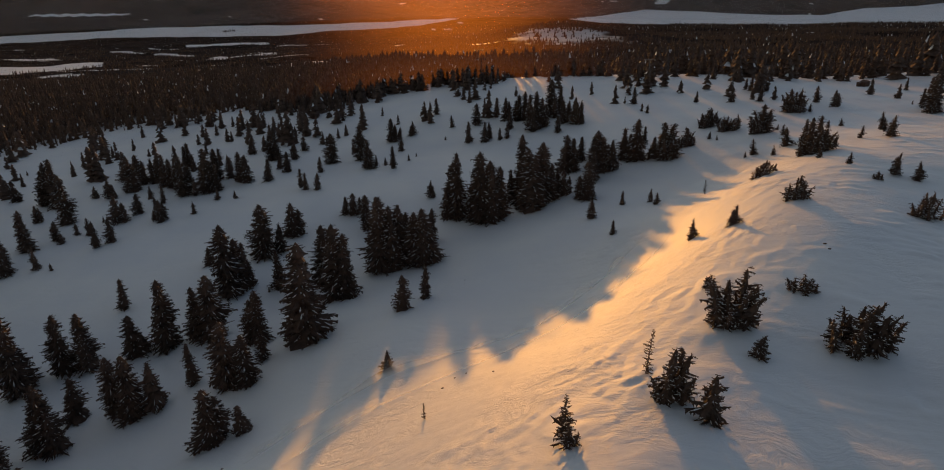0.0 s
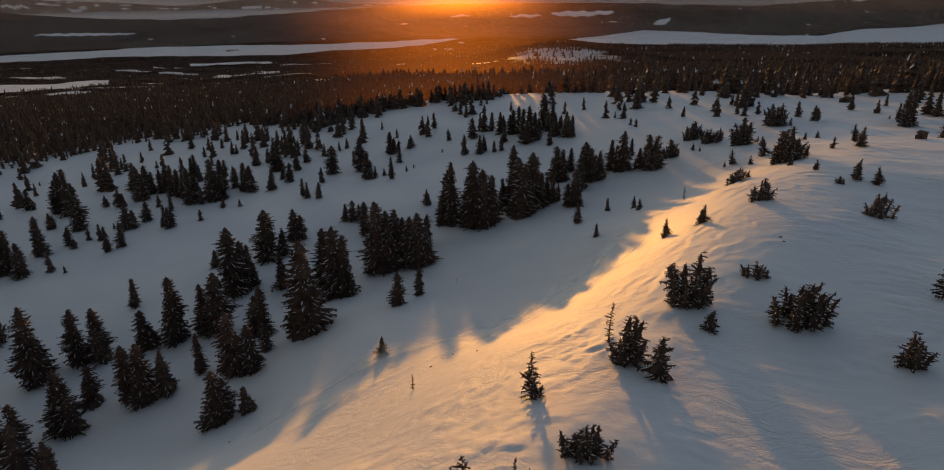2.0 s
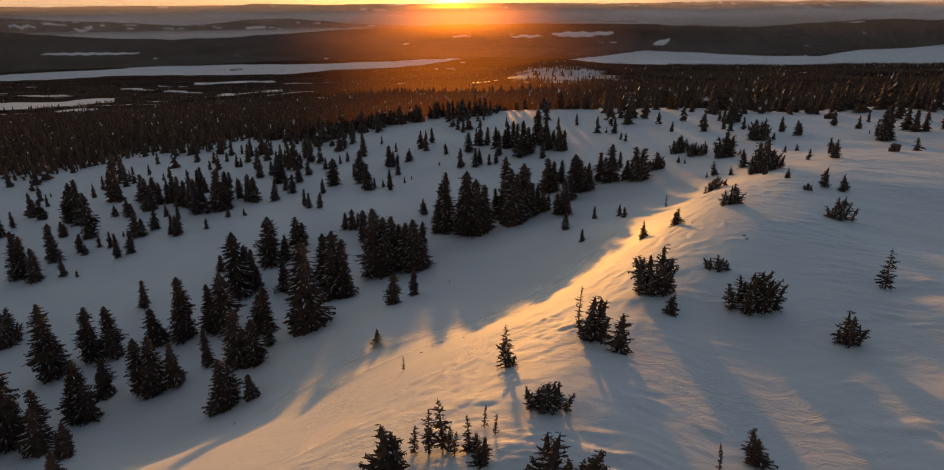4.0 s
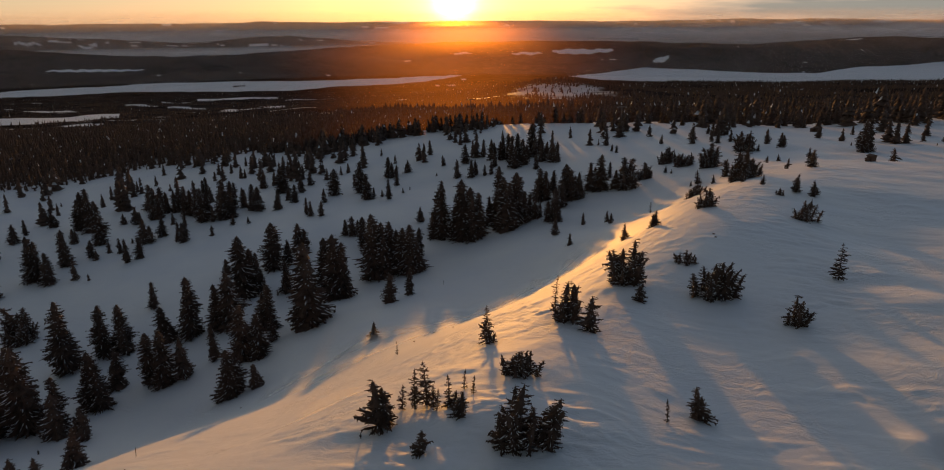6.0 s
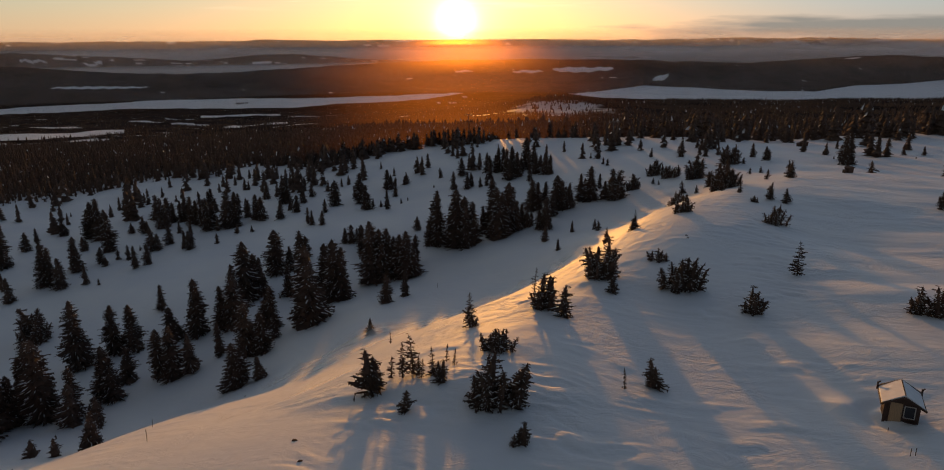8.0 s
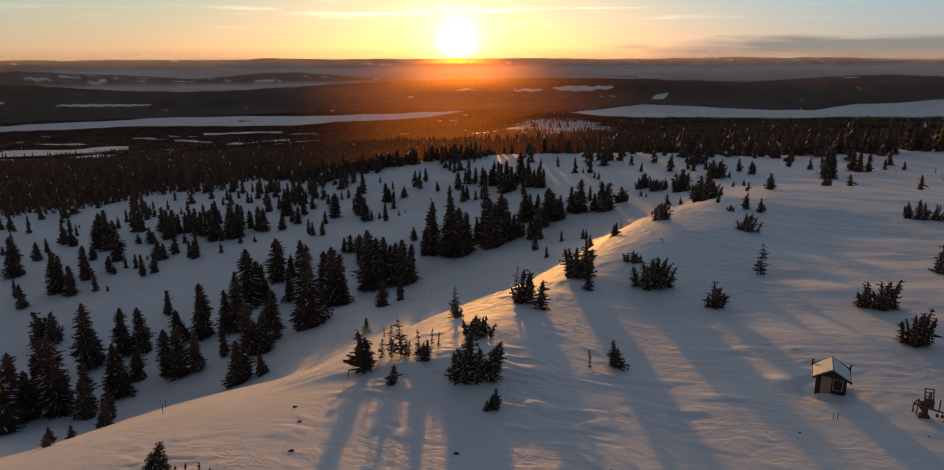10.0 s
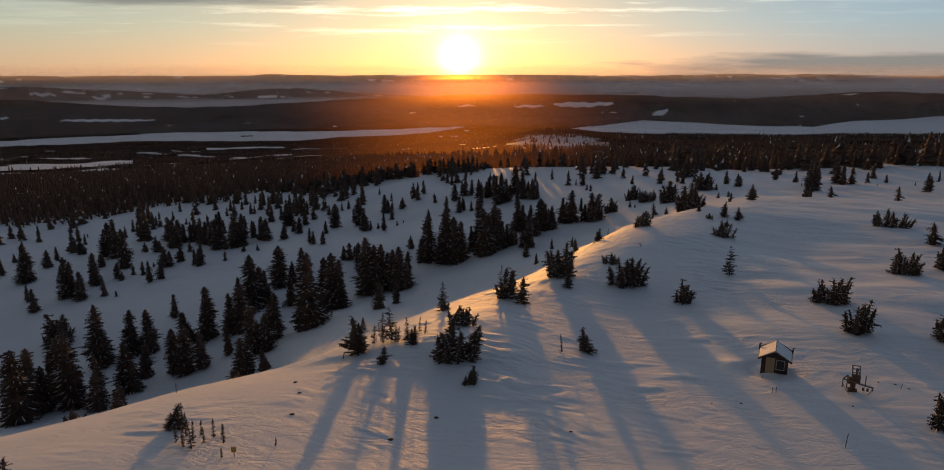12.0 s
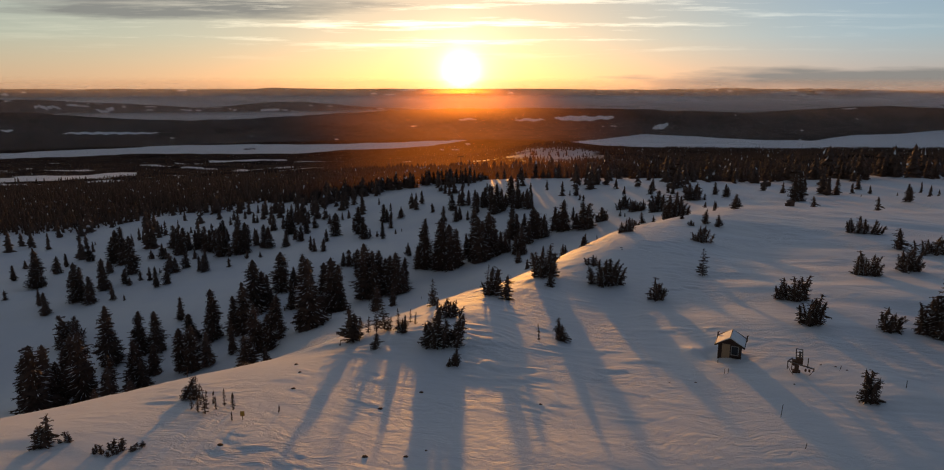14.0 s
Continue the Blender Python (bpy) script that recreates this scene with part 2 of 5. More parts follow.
# the ground: a rounded snow hill with a lip along its left flank, a wooded plain, a lake and hills to the horizon
COARSE = np.array([
    (0.62, 3.22, 6.71, 14.56, 8.80, 8.62, 9.33, 5.91, 3.83),
    (-0.05, 1.91, 7.18, 7.44, 7.84, 7.73, 6.21, 6.97, 5.35),
    (-1.12, -3.78, 7.35, -15.39, 2.26, 10.16, 6.97, 7.45, 5.19),
    (-3.60, -3.52, -6.57, 6.30, 13.73, 0.19, 8.52, 5.95, 6.06),
    (-0.88, -3.45, 3.55, -7.07, -1.88, 12.02, 6.92, 8.18, 5.14),
    (-1.52, -0.88, -2.40, 5.43, 0.28, 0.90, 6.15, 4.39, 5.26),
    (-1.74, -1.62, 1.70, -2.28, 1.88, 5.65, 3.74, 5.14, 4.24),
    (-1.63, -0.24, -0.50, 2.87, 2.95, 2.25, 4.87, 4.12, 3.51),
    (-1.30, -0.08, 1.43, 1.97, 3.53, 4.40, 3.93, 4.15, 3.06),
    (0.04, 0.33, 0.51, 2.52, 3.58, 3.27, 3.48, 3.13, 1.66)])
FINE = np.array([1.83, 1.44, 3.16, 5.10, 4.93, 5.28, 8.34, 3.45, 6.74, 2.34, 0.69, 2.01, -5.92, 1.27, 3.17, -2.15, -6.02, 3.87, 0.28, -2.98, 1.86, -3.06, -1.56])
CX, CY = np.arange(-140, 141, 35.0), np.arange(20, 336, 35.0)
FX = np.array([(px, py) for py in np.arange(56, 176, 17.0) for px in np.arange(-56, 60, 17.0) if -26 < (px - (-32 + (py - 60) * 0.66)) * 0.83 < 20])
LAKE_Z = -212.0


def soft_plus(v, k):
    return k * np.logaddexp(0, v / k)


def smooth(a, b, v):
    u = np.clip((v - a) / (b - a), 0, 1)
    return u * u * (3 - 2 * u)


def wander(x, y, size, seed, octaves=3):
    """Smooth random hills of about that size, from -1 to 1."""
    out, amp, tot = 0, 1.0, 0
    rng = np.random.RandomState(seed)
    for _ in range(octaves):
        for _ in range(4):
            a, p = rng.uniform(0, 2 * math.pi), rng.uniform(0, 6.28)
            k = 6.28 / size * rng.uniform(0.7, 1.4)
            q = rng.uniform(0, 6.28)
            out = out + amp * np.sin(k * (x * math.cos(a) + y * math.sin(a)) + p + 1.3 * np.sin(k * 0.6 * (x * math.sin(a) - y * math.cos(a)) + q))
        tot += amp * 2.2
        size, amp = size / 2.1, amp * 0.5
    return out / tot


LATTICE = np.random.RandomState(7).uniform(-1, 1, (256, 256))


def grain(x, y):
    """Smooth lattice noise with cells of one unit."""
    i, j = np.floor(x).astype(int), np.floor(y).astype(int)
    fx, fy = x - i, y - j
    fx, fy = fx * fx * (3 - 2 * fx), fy * fy * (3 - 2 * fy)
    i, j = i % 256, j % 256
    i1, j1 = (i + 1) % 256, (j + 1) % 256
    return (LATTICE[i, j] * (1 - fx) + LATTICE[i1, j] * fx) * (1 - fy) + (LATTICE[i, j1] * (1 - fx) + LATTICE[i1, j1] * fx) * fy


def hill(x, y):
    """The smooth height of the near hill and of the plain beyond it."""
    slope = 0.09 - 0.009 * smooth(-200, 800, x)
    z = -24 - slope * soft_plus(y - 340, 40) - 15 * np.tanh(0.06 * soft_plus(-x - 130, 25) / 15) + 15 * smooth(110, 190, x) * (1 - smooth(275, 400, y)) * (1 - 0.6 * smooth(300, 700, x))
    for row, cy in zip(COARSE, CY):
        gy = np.exp(-((y - cy) / 36) ** 2)
        for a, cx in zip(row, CX):
            z = z + a * gy * np.exp(-((x - cx) / 36) ** 2)
    for a, (px, py) in zip(FINE, FX):
        z = z + a * np.exp(-((x - px) ** 2 + (y - py) ** 2) / 18.0**2)
    return z - 1.3 * np.exp(-((x - 80) / 38) ** 2 - ((y - 148) / 24) ** 2)


def bearing(values, u):
    """A profile given at even steps of x / y from -0.75 to 0.75."""
    return np.interp(u, np.linspace(-0.75, 0.75, len(values)), values)


# far shore and crests of the three ridges behind the lake, from left to right
SHORE = (2442, 2490, 2556, 2630, 2710, 2805, 2850, 2865, 2880, 2895, 2955, 3050, 3120, 3100, 2960, 3140, 3485, 3377, 3200, 3090, 3040, 3440, 3525, 3825, 3900)
NEAR_SHORE = (2235, 2295, 2335, 2380, 2464, 2464, 2455, 2464, 2475, 2617, 2668, 2790, 3130, 3200, 3100, 2820, 2750, 2710, 2642, 2605, 2617, 2605, 2617, 2630, 2656)
RIDGE_A = (-92, -92, -94, -107, -122, -135, -144, -147, -145, -137, -129, -119, -109, -102, -98, -96, -94, -92, -94, -93, -97, -101, -104, -106, -95, -82, -70, -66, -70, -75, -75)
RIDGE_B = (-39, -39, -41, -49, -62, -71, -84, -98, -86, -69, -64, -82, -101, -108, -123, -145, -149, -147, -145, -143, -142, -140, -138, -136, -135, -133, -131, -129, -127, -126, -126)
RIDGE_C = (15, 15, 10, 10, 12, 13, 11, 9, 9, 16, 16, 8, 10, 11, 11, 11, 11, 11, 7, 4, 5, 8, 12, 15, 12, 12, 9, 6, 4, 2, 2)


def swing(u):
    """How far the hills behind the lake draw back on the right."""
    return 900 * smooth(0.3, 0.72, u)


def height(x, y):
    x, y = np.asarray(x, float), np.asarray(y, float)
    z = hill(x, y)
    away = smooth(330, 700, y)
    z = z + away * (4.5 * wander(x, y, 420, 3) + 1.5 * wander(x, y, 120, 4))
    u = x / np.maximum(y, 300.0)
    # a wooded knoll, and the near shore of the lake, with a tongue of land that parts it
    z = z + 27 * np.exp(-((x - 135) / 115) ** 2 - ((y - 1150) / 190) ** 2)
    off = bearing(NEAR_SHORE, u) + 12 * grain(u * 60, u * 0 + 4) - y
    land = np.maximum(z, LAKE_Z + np.minimum(5, 0.05 * off))
    z = np.where(y > 1700, np.where(off > 0, land, np.maximum(LAKE_Z - 25, LAKE_Z + 0.05 * off)), z)
    # beyond the lake
    yf = bearing(SHORE, u) + 25 * wander(x, y, 600, 5)
    far = np.full_like(z, LAKE_Z + 6)
    reach = np.hypot(x, y + 20)
    ring = reach - swing(u)
    for crest, rc, wide, seed in ((RIDGE_A, 3900, 300, 6), (RIDGE_B, 4420, 150, 7), (RIDGE_C, 4950, 160, 8)):
        top = bearing(crest, u) + 2.5 * grain(u * 31 + seed, u * 0 + seed) + 1.2 * grain(u * 90, u * 0 + seed * 3)
        top = 28 + (top - 28) * (1 + swing(u) / rc)
        far = np.maximum(far, LAKE_Z + (top - LAKE_Z) * np.exp(-((ring - rc) / wide) ** 2))
    far = np.minimum(far, LAKE_Z + 0.8 * (y - yf))
    return np.maximum(z, far) if z.ndim == 0 else np.where(y > 2000, np.maximum(z, far), z)


LIPS = ((-18.1, 72.7, -5.0, 70.2, 0.60), (39.8, 94.0, 44.2, 94.1, 0.30), (56.0, 114.1, 65.8, 113.9, 0.40), (51.5, 108.6, 54.9, 101.9, 0.30), (52.3, 94.0, 59.4, 92.2, 0.35), (47.2, 83.2, 47.3, 75.6, 0.35), (52.6, 85.4, 58.9, 83.4, 0.35), (62.2, 146.1, 66.8, 137.3, 0.40), (36.0, 55.7, 40.1, 54.5, 0.40), (-5.6, 84.5, 0.3, 78.6, 0.35), (-36.1, 45.8, -28.7, 43.5, 0.50), (6.7, 102.2, 10.8, 99.3, 0.40), (2.0, 92.9, 5.8, 91.0, 0.40), (28.7, 79.6, 28.9, 73.2, 0.30))


def wind_lips(x, y):
    """Drifts that rise gently on the sunny side and break off on the other."""
    out = 0
    for x0, y0, x1, y1, tall in LIPS:
        dx, dy = x1 - x0, y1 - y0
        n = math.hypot(dx, dy)
        s = ((x - x0) * dx + (y - y0) * dy) / n
        c = ((y - y0) * dx - (x - x0) * dy) / n + 0.7 * grain(s / 4, s * 0 + x0) + 0.015 * (s - n / 2) ** 2 * 0.5
        ends = smooth(-5, 3, s) * (1 - smooth(n - 3, n + 5, s))
        out = out + tall * ends * np.where(c > 0, np.exp(-((c / 7) ** 2)), np.exp(-((c / 1.8) ** 2)))
    return out


def snow_relief(x, y):
    """Drifts and wind-carved ridges, long across the slope."""
    amp = smooth(-40, 10, x - (y - 120) * 0.55) * (1 - smooth(190, 300, y))
    lip = np.exp(-(((x - (-32 + (y - 60) * 0.66)) * 0.83 - 4) / 13) ** 2) * smooth(55, 100, y)
    patch = np.clip(grain(x / 13 + 9, y / 11) * 1.2 + 0.9 * grain(x / 4.5, y / 3.5 + 40) - 0.05, 0, 1)

    def carved(turn, shift):
        a = radians(turn)
        s, c = x * math.cos(a) + y * math.sin(a), -x * math.sin(a) + y * math.cos(a)
        bent = c + 1.6 * grain(x / 9 + shift, y / 9) + 0.5 * grain(x / 2.5 + shift, y / 2.5)
        ridge = 1 - 2 * np.abs(grain(s / 6.5 + shift, bent / 1.6))
        fine = 1 - 2 * np.abs(grain(s / 3.0 + shift, bent / 0.75))
        # small broken ledges with a sharp lee edge
        ledge = smooth(0.10, 0.28, grain(s / 2.8 + shift, bent / 0.95 + 13)) * 0.08 + smooth(0.12, 0.26, grain(s / 1.5 + shift, bent / 0.5 + 57)) * 0.045
        return (0.06 * ridge * ridge + 0.03 * fine + ledge) * (0.6 + 0.4 * smooth(54, 68, y + 0.6 * x * (x < 0)))

    a = radians(-22)
    s, c = x * math.cos(a) + y * math.sin(a), -x * math.sin(a) + y * math.cos(a)
    c = c + 2.5 * grain(x / 21 + 5, y / 21)
    # long drifts with a soft back and a steeper lee, in fields of their own
    field = np.clip(0.35 + 1.3 * grain(x / 34 + 60, y / 30), 0, 1) * (0.45 * smooth(-12, 6, x - (y - 90) * 0.62) + 0.55 * smooth(10, 45, x - (y - 90) * 0.62)) * smooth(50, 70, y)
    drift = 0.85 * grain(s / 17 + 8, c / 5.2) + 0.55 * grain(s / 9, c / 2.2 + 50) + 0.12 * grain(s / 3.5, c / 1.0 + 20)
    # broad low drifts on the piste side, drawn out across the slope
    far_drift = (grain(s / 26 + 14, c / 8.5 + 3) + 0.45 * grain(s / 12 + 2, c / 4.2 + 33)) * smooth(18, 45, x - (y - 100) * 0.5) * smooth(68, 84, y)
    swell = 0.3 * grain(x / 40 + 20, y / 26) + 0.06 * grain(x / 8, y / 5 + 70)
    crust = lip * carved(50, 3) + (1 - lip) * carved(-17, 31)
    # wind scoop and drift round the hut
    d = np.hypot(x - 27.25, y - 67.3)
    scoop = -0.35 * np.exp(-((d - 2.1) / 0.8) ** 2) * smooth(3, -2, x - 27.25 + 0.4 * (y - 67.3)) + 0.4 * np.exp(-((x - 23.9) / 1.1) ** 2 - ((y - 69.0) / 1.6) ** 2)
    return scoop + amp * (swell + 0.10 * field * drift + 0.34 * far_drift + (0.28 + 1.5 * patch * (1 - 0.7 * smooth(25, 50, x - (y - 100) * 0.5))) * crust + 1.2 * lip * (0.4 + 0.6 * smooth(-0.3, 0.3, grain(x / 11 + 3, y / 11 + 80))) * carved(56, 12) + 0.7 * wind_lips(x, y)) + 0.05 * grain(x / 9, y / 9)


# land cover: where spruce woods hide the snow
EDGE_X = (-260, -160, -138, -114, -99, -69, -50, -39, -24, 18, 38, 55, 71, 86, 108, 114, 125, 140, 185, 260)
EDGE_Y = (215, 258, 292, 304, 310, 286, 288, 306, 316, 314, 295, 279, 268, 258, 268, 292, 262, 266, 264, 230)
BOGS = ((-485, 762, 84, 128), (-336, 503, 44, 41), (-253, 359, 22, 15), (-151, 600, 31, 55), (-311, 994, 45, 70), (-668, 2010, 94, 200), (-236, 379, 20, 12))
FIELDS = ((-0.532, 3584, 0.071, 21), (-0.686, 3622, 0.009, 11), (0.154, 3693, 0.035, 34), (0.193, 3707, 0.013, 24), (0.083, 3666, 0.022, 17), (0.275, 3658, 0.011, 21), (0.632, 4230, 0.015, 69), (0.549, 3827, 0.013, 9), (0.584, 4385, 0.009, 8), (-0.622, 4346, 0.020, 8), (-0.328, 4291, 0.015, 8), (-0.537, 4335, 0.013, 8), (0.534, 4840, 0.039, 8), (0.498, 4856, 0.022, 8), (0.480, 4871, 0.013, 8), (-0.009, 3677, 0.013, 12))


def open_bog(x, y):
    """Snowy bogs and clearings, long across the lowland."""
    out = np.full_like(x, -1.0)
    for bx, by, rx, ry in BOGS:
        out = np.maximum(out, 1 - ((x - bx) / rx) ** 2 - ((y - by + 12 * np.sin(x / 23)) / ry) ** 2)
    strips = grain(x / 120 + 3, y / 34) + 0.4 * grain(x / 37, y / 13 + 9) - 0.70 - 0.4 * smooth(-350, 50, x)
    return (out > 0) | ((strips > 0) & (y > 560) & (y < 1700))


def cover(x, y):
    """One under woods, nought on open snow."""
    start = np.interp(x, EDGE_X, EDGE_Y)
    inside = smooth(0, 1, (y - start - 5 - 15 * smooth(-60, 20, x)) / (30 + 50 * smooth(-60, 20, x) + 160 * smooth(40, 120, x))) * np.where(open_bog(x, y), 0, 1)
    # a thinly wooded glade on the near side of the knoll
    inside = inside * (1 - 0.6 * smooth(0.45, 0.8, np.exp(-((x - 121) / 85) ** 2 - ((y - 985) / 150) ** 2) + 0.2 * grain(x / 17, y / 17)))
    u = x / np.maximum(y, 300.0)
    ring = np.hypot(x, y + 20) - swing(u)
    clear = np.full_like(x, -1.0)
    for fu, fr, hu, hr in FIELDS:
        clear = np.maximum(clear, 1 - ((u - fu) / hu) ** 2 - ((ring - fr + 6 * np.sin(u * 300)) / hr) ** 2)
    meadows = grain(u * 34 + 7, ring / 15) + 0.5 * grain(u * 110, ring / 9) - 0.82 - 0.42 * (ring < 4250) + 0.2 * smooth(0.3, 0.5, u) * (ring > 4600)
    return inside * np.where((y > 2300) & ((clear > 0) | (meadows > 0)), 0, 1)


def ground_at(x, y):
    x, y = np.asarray(x, float), np.asarray(y, float)
    return height(x, y) + snow_relief(x, y)


def mesh_object(name, verts, faces, mat, parent=None, label="", smooth_faces=False):
    me = bpy.data.meshes.new(name)
    me.from_pydata(verts, [], faces)
    me.materials.append(mat)
    if smooth_faces:
        me.polygons.foreach_set("use_smooth", [True] * len(me.polygons))
    me.update()
    ob = new(name, me)
    ob.parent = parent
    if label:
        tagged(ob, label)
    return ob


def sheet(name, xs, ys, zs, mat, label):
    """A closed ring of rows (a grid that joins at its ends) as one sheet."""
    rows, cols = xs.shape
    me = bpy.data.meshes.new(name)
    co = np.stack([xs, ys, zs], -1).reshape(-1, 3)
    i = np.arange(rows * cols).reshape(rows, cols)
    nxt = np.roll(i, -1, axis=1)
    q = np.stack([i[:-1], nxt[:-1], nxt[1:], i[1:]], -1).reshape(-1, 4)[:, ::-1]
    me.vertices.add(len(co)); me.vertices.foreach_set("co", co.ravel())
    me.loops.add(q.size); me.loops.foreach_set("vertex_index", q.ravel())
    me.polygons.add(len(q)); me.polygons.foreach_set("loop_start", np.arange(0, q.size, 4)); me.polygons.foreach_set("loop_total", np.full(len(q), 4))
    me.polygons.foreach_set("use_smooth", np.ones(len(q), bool))
    me.update(calc_edges=True)
    me.validate()
    me.materials.append(mat)
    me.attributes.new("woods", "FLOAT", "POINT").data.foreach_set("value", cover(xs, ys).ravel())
    return tagged(new(name, me), label, name, kind="structure")


radii = np.concatenate([np.linspace(2, 56, 8), np.geomspace(60, 225, 470), np.geomspace(226, 420, 90), np.geomspace(425, 2200, 150), np.linspace(2210, 3450, 30), np.linspace(3460, 6060, 340)])
angles = np.radians(np.concatenate([np.arange(-44, 44, 0.13), np.arange(44, 316, 8.0)]))
R, A = np.meshgrid(radii, angles, indexing="ij")
gx, gy = R * np.sin(A), -20 + R * np.cos(A)
gz = ground_at(gx, gy)
sheet("ground", gx, gy, gz, SNOW_GROUND, "wind-packed snow on a rounded hill above wooded lowland")
mesh_object("lake", [(-3600, 1900, LAKE_Z), (3600, 1900, LAKE_Z), (3600, 3900, LAKE_Z), (-3600, 3900, LAKE_Z)], [(0, 1, 2, 3)], LAKE_SNOW)
tagged(bpy.data.objects["lake"], "frozen lake under flat white snow", "lake", kind="structure")

# trees
class Builder:
    """Collects triangles and quads for one mesh."""

    def __init__(self):
        self.v, self.f = [], []

    def add(self, pts, faces):
        n = len(self.v)
        self.v += [tuple(p) for p in pts]
        self.f += [tuple(n + i for i in f) for f in faces]

    def tube(self, pts, radii_, sides=6):
        rings = []
        for (x, y, z), r in zip(pts, radii_):
            rings += [(x + r * math.cos(6.2832 * k / sides), y + r * math.sin(6.2832 * k / sides), z) for k in range(sides)]
        faces = []
        for j in range(len(pts) - 1):
            for k in range(sides):
                a, b = j * sides + k, j * sides + (k + 1) % sides
                faces.append((a, b, b + sides, a + sides))
        faces.append(tuple(range((len(pts) - 1) * sides, len(pts) * sides)))
        self.add(rings, faces)


def branch(crown, snow, rng, root, az, length, droop, width, twigs, snowy):
    """A drooping spray of needles: a ridged blade with short ragged twigs along both sides."""
    ca, sa = math.cos(az), math.sin(az)

    def at(s, side, down):
        out = s * length
        z = -droop * length * s * (1.35 - 0.65 * s) - down
        return (root[0] + ca * out - sa * side, root[1] + sa * out + ca * side, root[2] + z)

    pts = []
    for s, h in ((0.05, width * 0.22), (0.6, width * 0.42), (1.0, 0.02)):
        j = rng.uniform(-0.12, 0.12) * width
        pts += [at(s, -h + j, h * 0.8), at(s, j, 0), at(s, h + j, h * 0.8)]
    crown.add(pts, [(0, 1, 4, 3), (1, 2, 5, 4), (3, 4, 7, 6), (4, 5, 8, 7)])
    for k in range(twigs):
        s = rng.uniform(0.35, 0.98)
        side = rng.choice((-1, 1))
        h = width * (0.75 - 0.35 * s)
        tip = at(min(1.05, s + rng.uniform(0.02, 0.16)), side * h * rng.uniform(0.8, 1.5), h * rng.uniform(0.3, 1.6))
        crown.add([at(s - 0.1, side * h * 0.2, 0), at(s + 0.08, side * h * 0.2, 0), tip], [(0, 1, 2)])
    if snow is not None and rng.random() < snowy:
        s0, s1 = rng.uniform(0.3, 0.6), rng.uniform(0.8, 1.03)
        h = width * rng.uniform(0.07, 0.17)
        o = rng.uniform(-0.3, 0.3) * width
        up = -0.03 - 0.03 * length
        snow.add([at(s0, o, up), at((s0 + s1) / 2, o - h, up * 0.6), at(s1, o, up * 0.7), at((s0 + s1) / 2, o + h, up * 0.6), at((s0 + s1) / 2, o, up * 1.7)],
                 [(0, 1, 4), (1, 2, 4), (2, 3, 4), (3, 0, 4)])


def conifer(crown, snow, rng, base, h, spread, levels, per, twigs, snowy=0.35, lean=(0, 0), ragged=0.25, low=0.03, blunt=0.5, hang=(0.25, 0.6), core=0.6):
    """One spruce of height h: whorls of branches over a dense inner crown. Returns its tapered stem."""
    bx, by, bz = base
    trunk = Builder()

    def stem(s):
        return (bx + lean[0] * h * s * s, by + lean[1] * h * s * s, bz + h * s)

    r0 = 0.012 * h + 0.02
    trunk.tube([(stem(0)[0], stem(0)[1], bz - 0.4), stem(0.3), stem(0.65), stem(1.0)], [r0 * 1.15, r0 * 0.8, r0 * 0.45, 0.01], 6)
    gap, skew = rng.uniform(0, 6.28), rng.uniform(0, 6.28)
    for k in range(levels):
        s = low + (0.97 - low) * (k / (levels - 1)) ** 0.92
        reach = spread * h * ((1 - s) ** blunt * (0.82 + 0.18 * min(1, s * 5)) + 0.018) * rng.uniform(1 - ragged * 0.5, 1 + ragged * 0.4) * (1 + 0.12 * math.sin(s * 17 + skew))
        n = max(4, round(per * (0.45 + 0.65 * (1 - s))))
        if core and k % 3 == 0:
            c, top = stem(s), stem(min(1.0, s + 4.5 / levels))
            ring = [(c[0] + reach * core * rng.uniform(0.7, 1.25) * math.cos(6.2832 * j / 7), c[1] + reach * core * rng.uniform(0.7, 1.25) * math.sin(6.2832 * j / 7), c[2] - reach * rng.uniform(0.1, 0.5)) for j in range(7)]
            crown.add(ring + [top], [(j, (j + 1) % 7, 7) for j in range(7)])
        for j in range(n):
            az = gap + 6.2832 * j / n + rng.uniform(-0.7, 0.7)
            length = reach * rng.uniform(0.7, 1.18) * (1 + 0.2 * math.sin(az - skew + 6 * s))
            c = stem(max(0.0, min(1, s + rng.uniform(-0.9, 0.9) / levels)))
            branch(crown, snow, rng, c, az, length, rng.uniform(*hang) * (1.2 - 0.8 * s), max(0.10, min(0.42, length * rng.uniform(0.24, 0.38))), twigs, snowy)
        gap += 2.4
    tip = stem(1.0)
    for a in (0.0, 1.57):
        dx, dy = 0.05 * math.cos(a), 0.05 * math.sin(a)
        crown.add([(tip[0] - dx, tip[1] - dy, tip[2] - 0.35), (tip[0] + dx, tip[1] + dy, tip[2] - 0.35), (tip[0], tip[1], tip[2] + 0.12)], [(0, 1, 2)])
    return trunk


def finish(name, trunks, crown, snow, label, category, group):
    root = tagged(new(name), label, category, group)
    for trunk in trunks:
        mesh_object("trunk", trunk.v, trunk.f, BARK, root)
    mesh_object("crown", crown.v, crown.f, NEEDLES, root)
    if snow.v:
        mesh_object("snow", snow.v, snow.f, TREE_SNOW, root, "thin snow caught on the branches")["kind"] = "stuff"
    return root


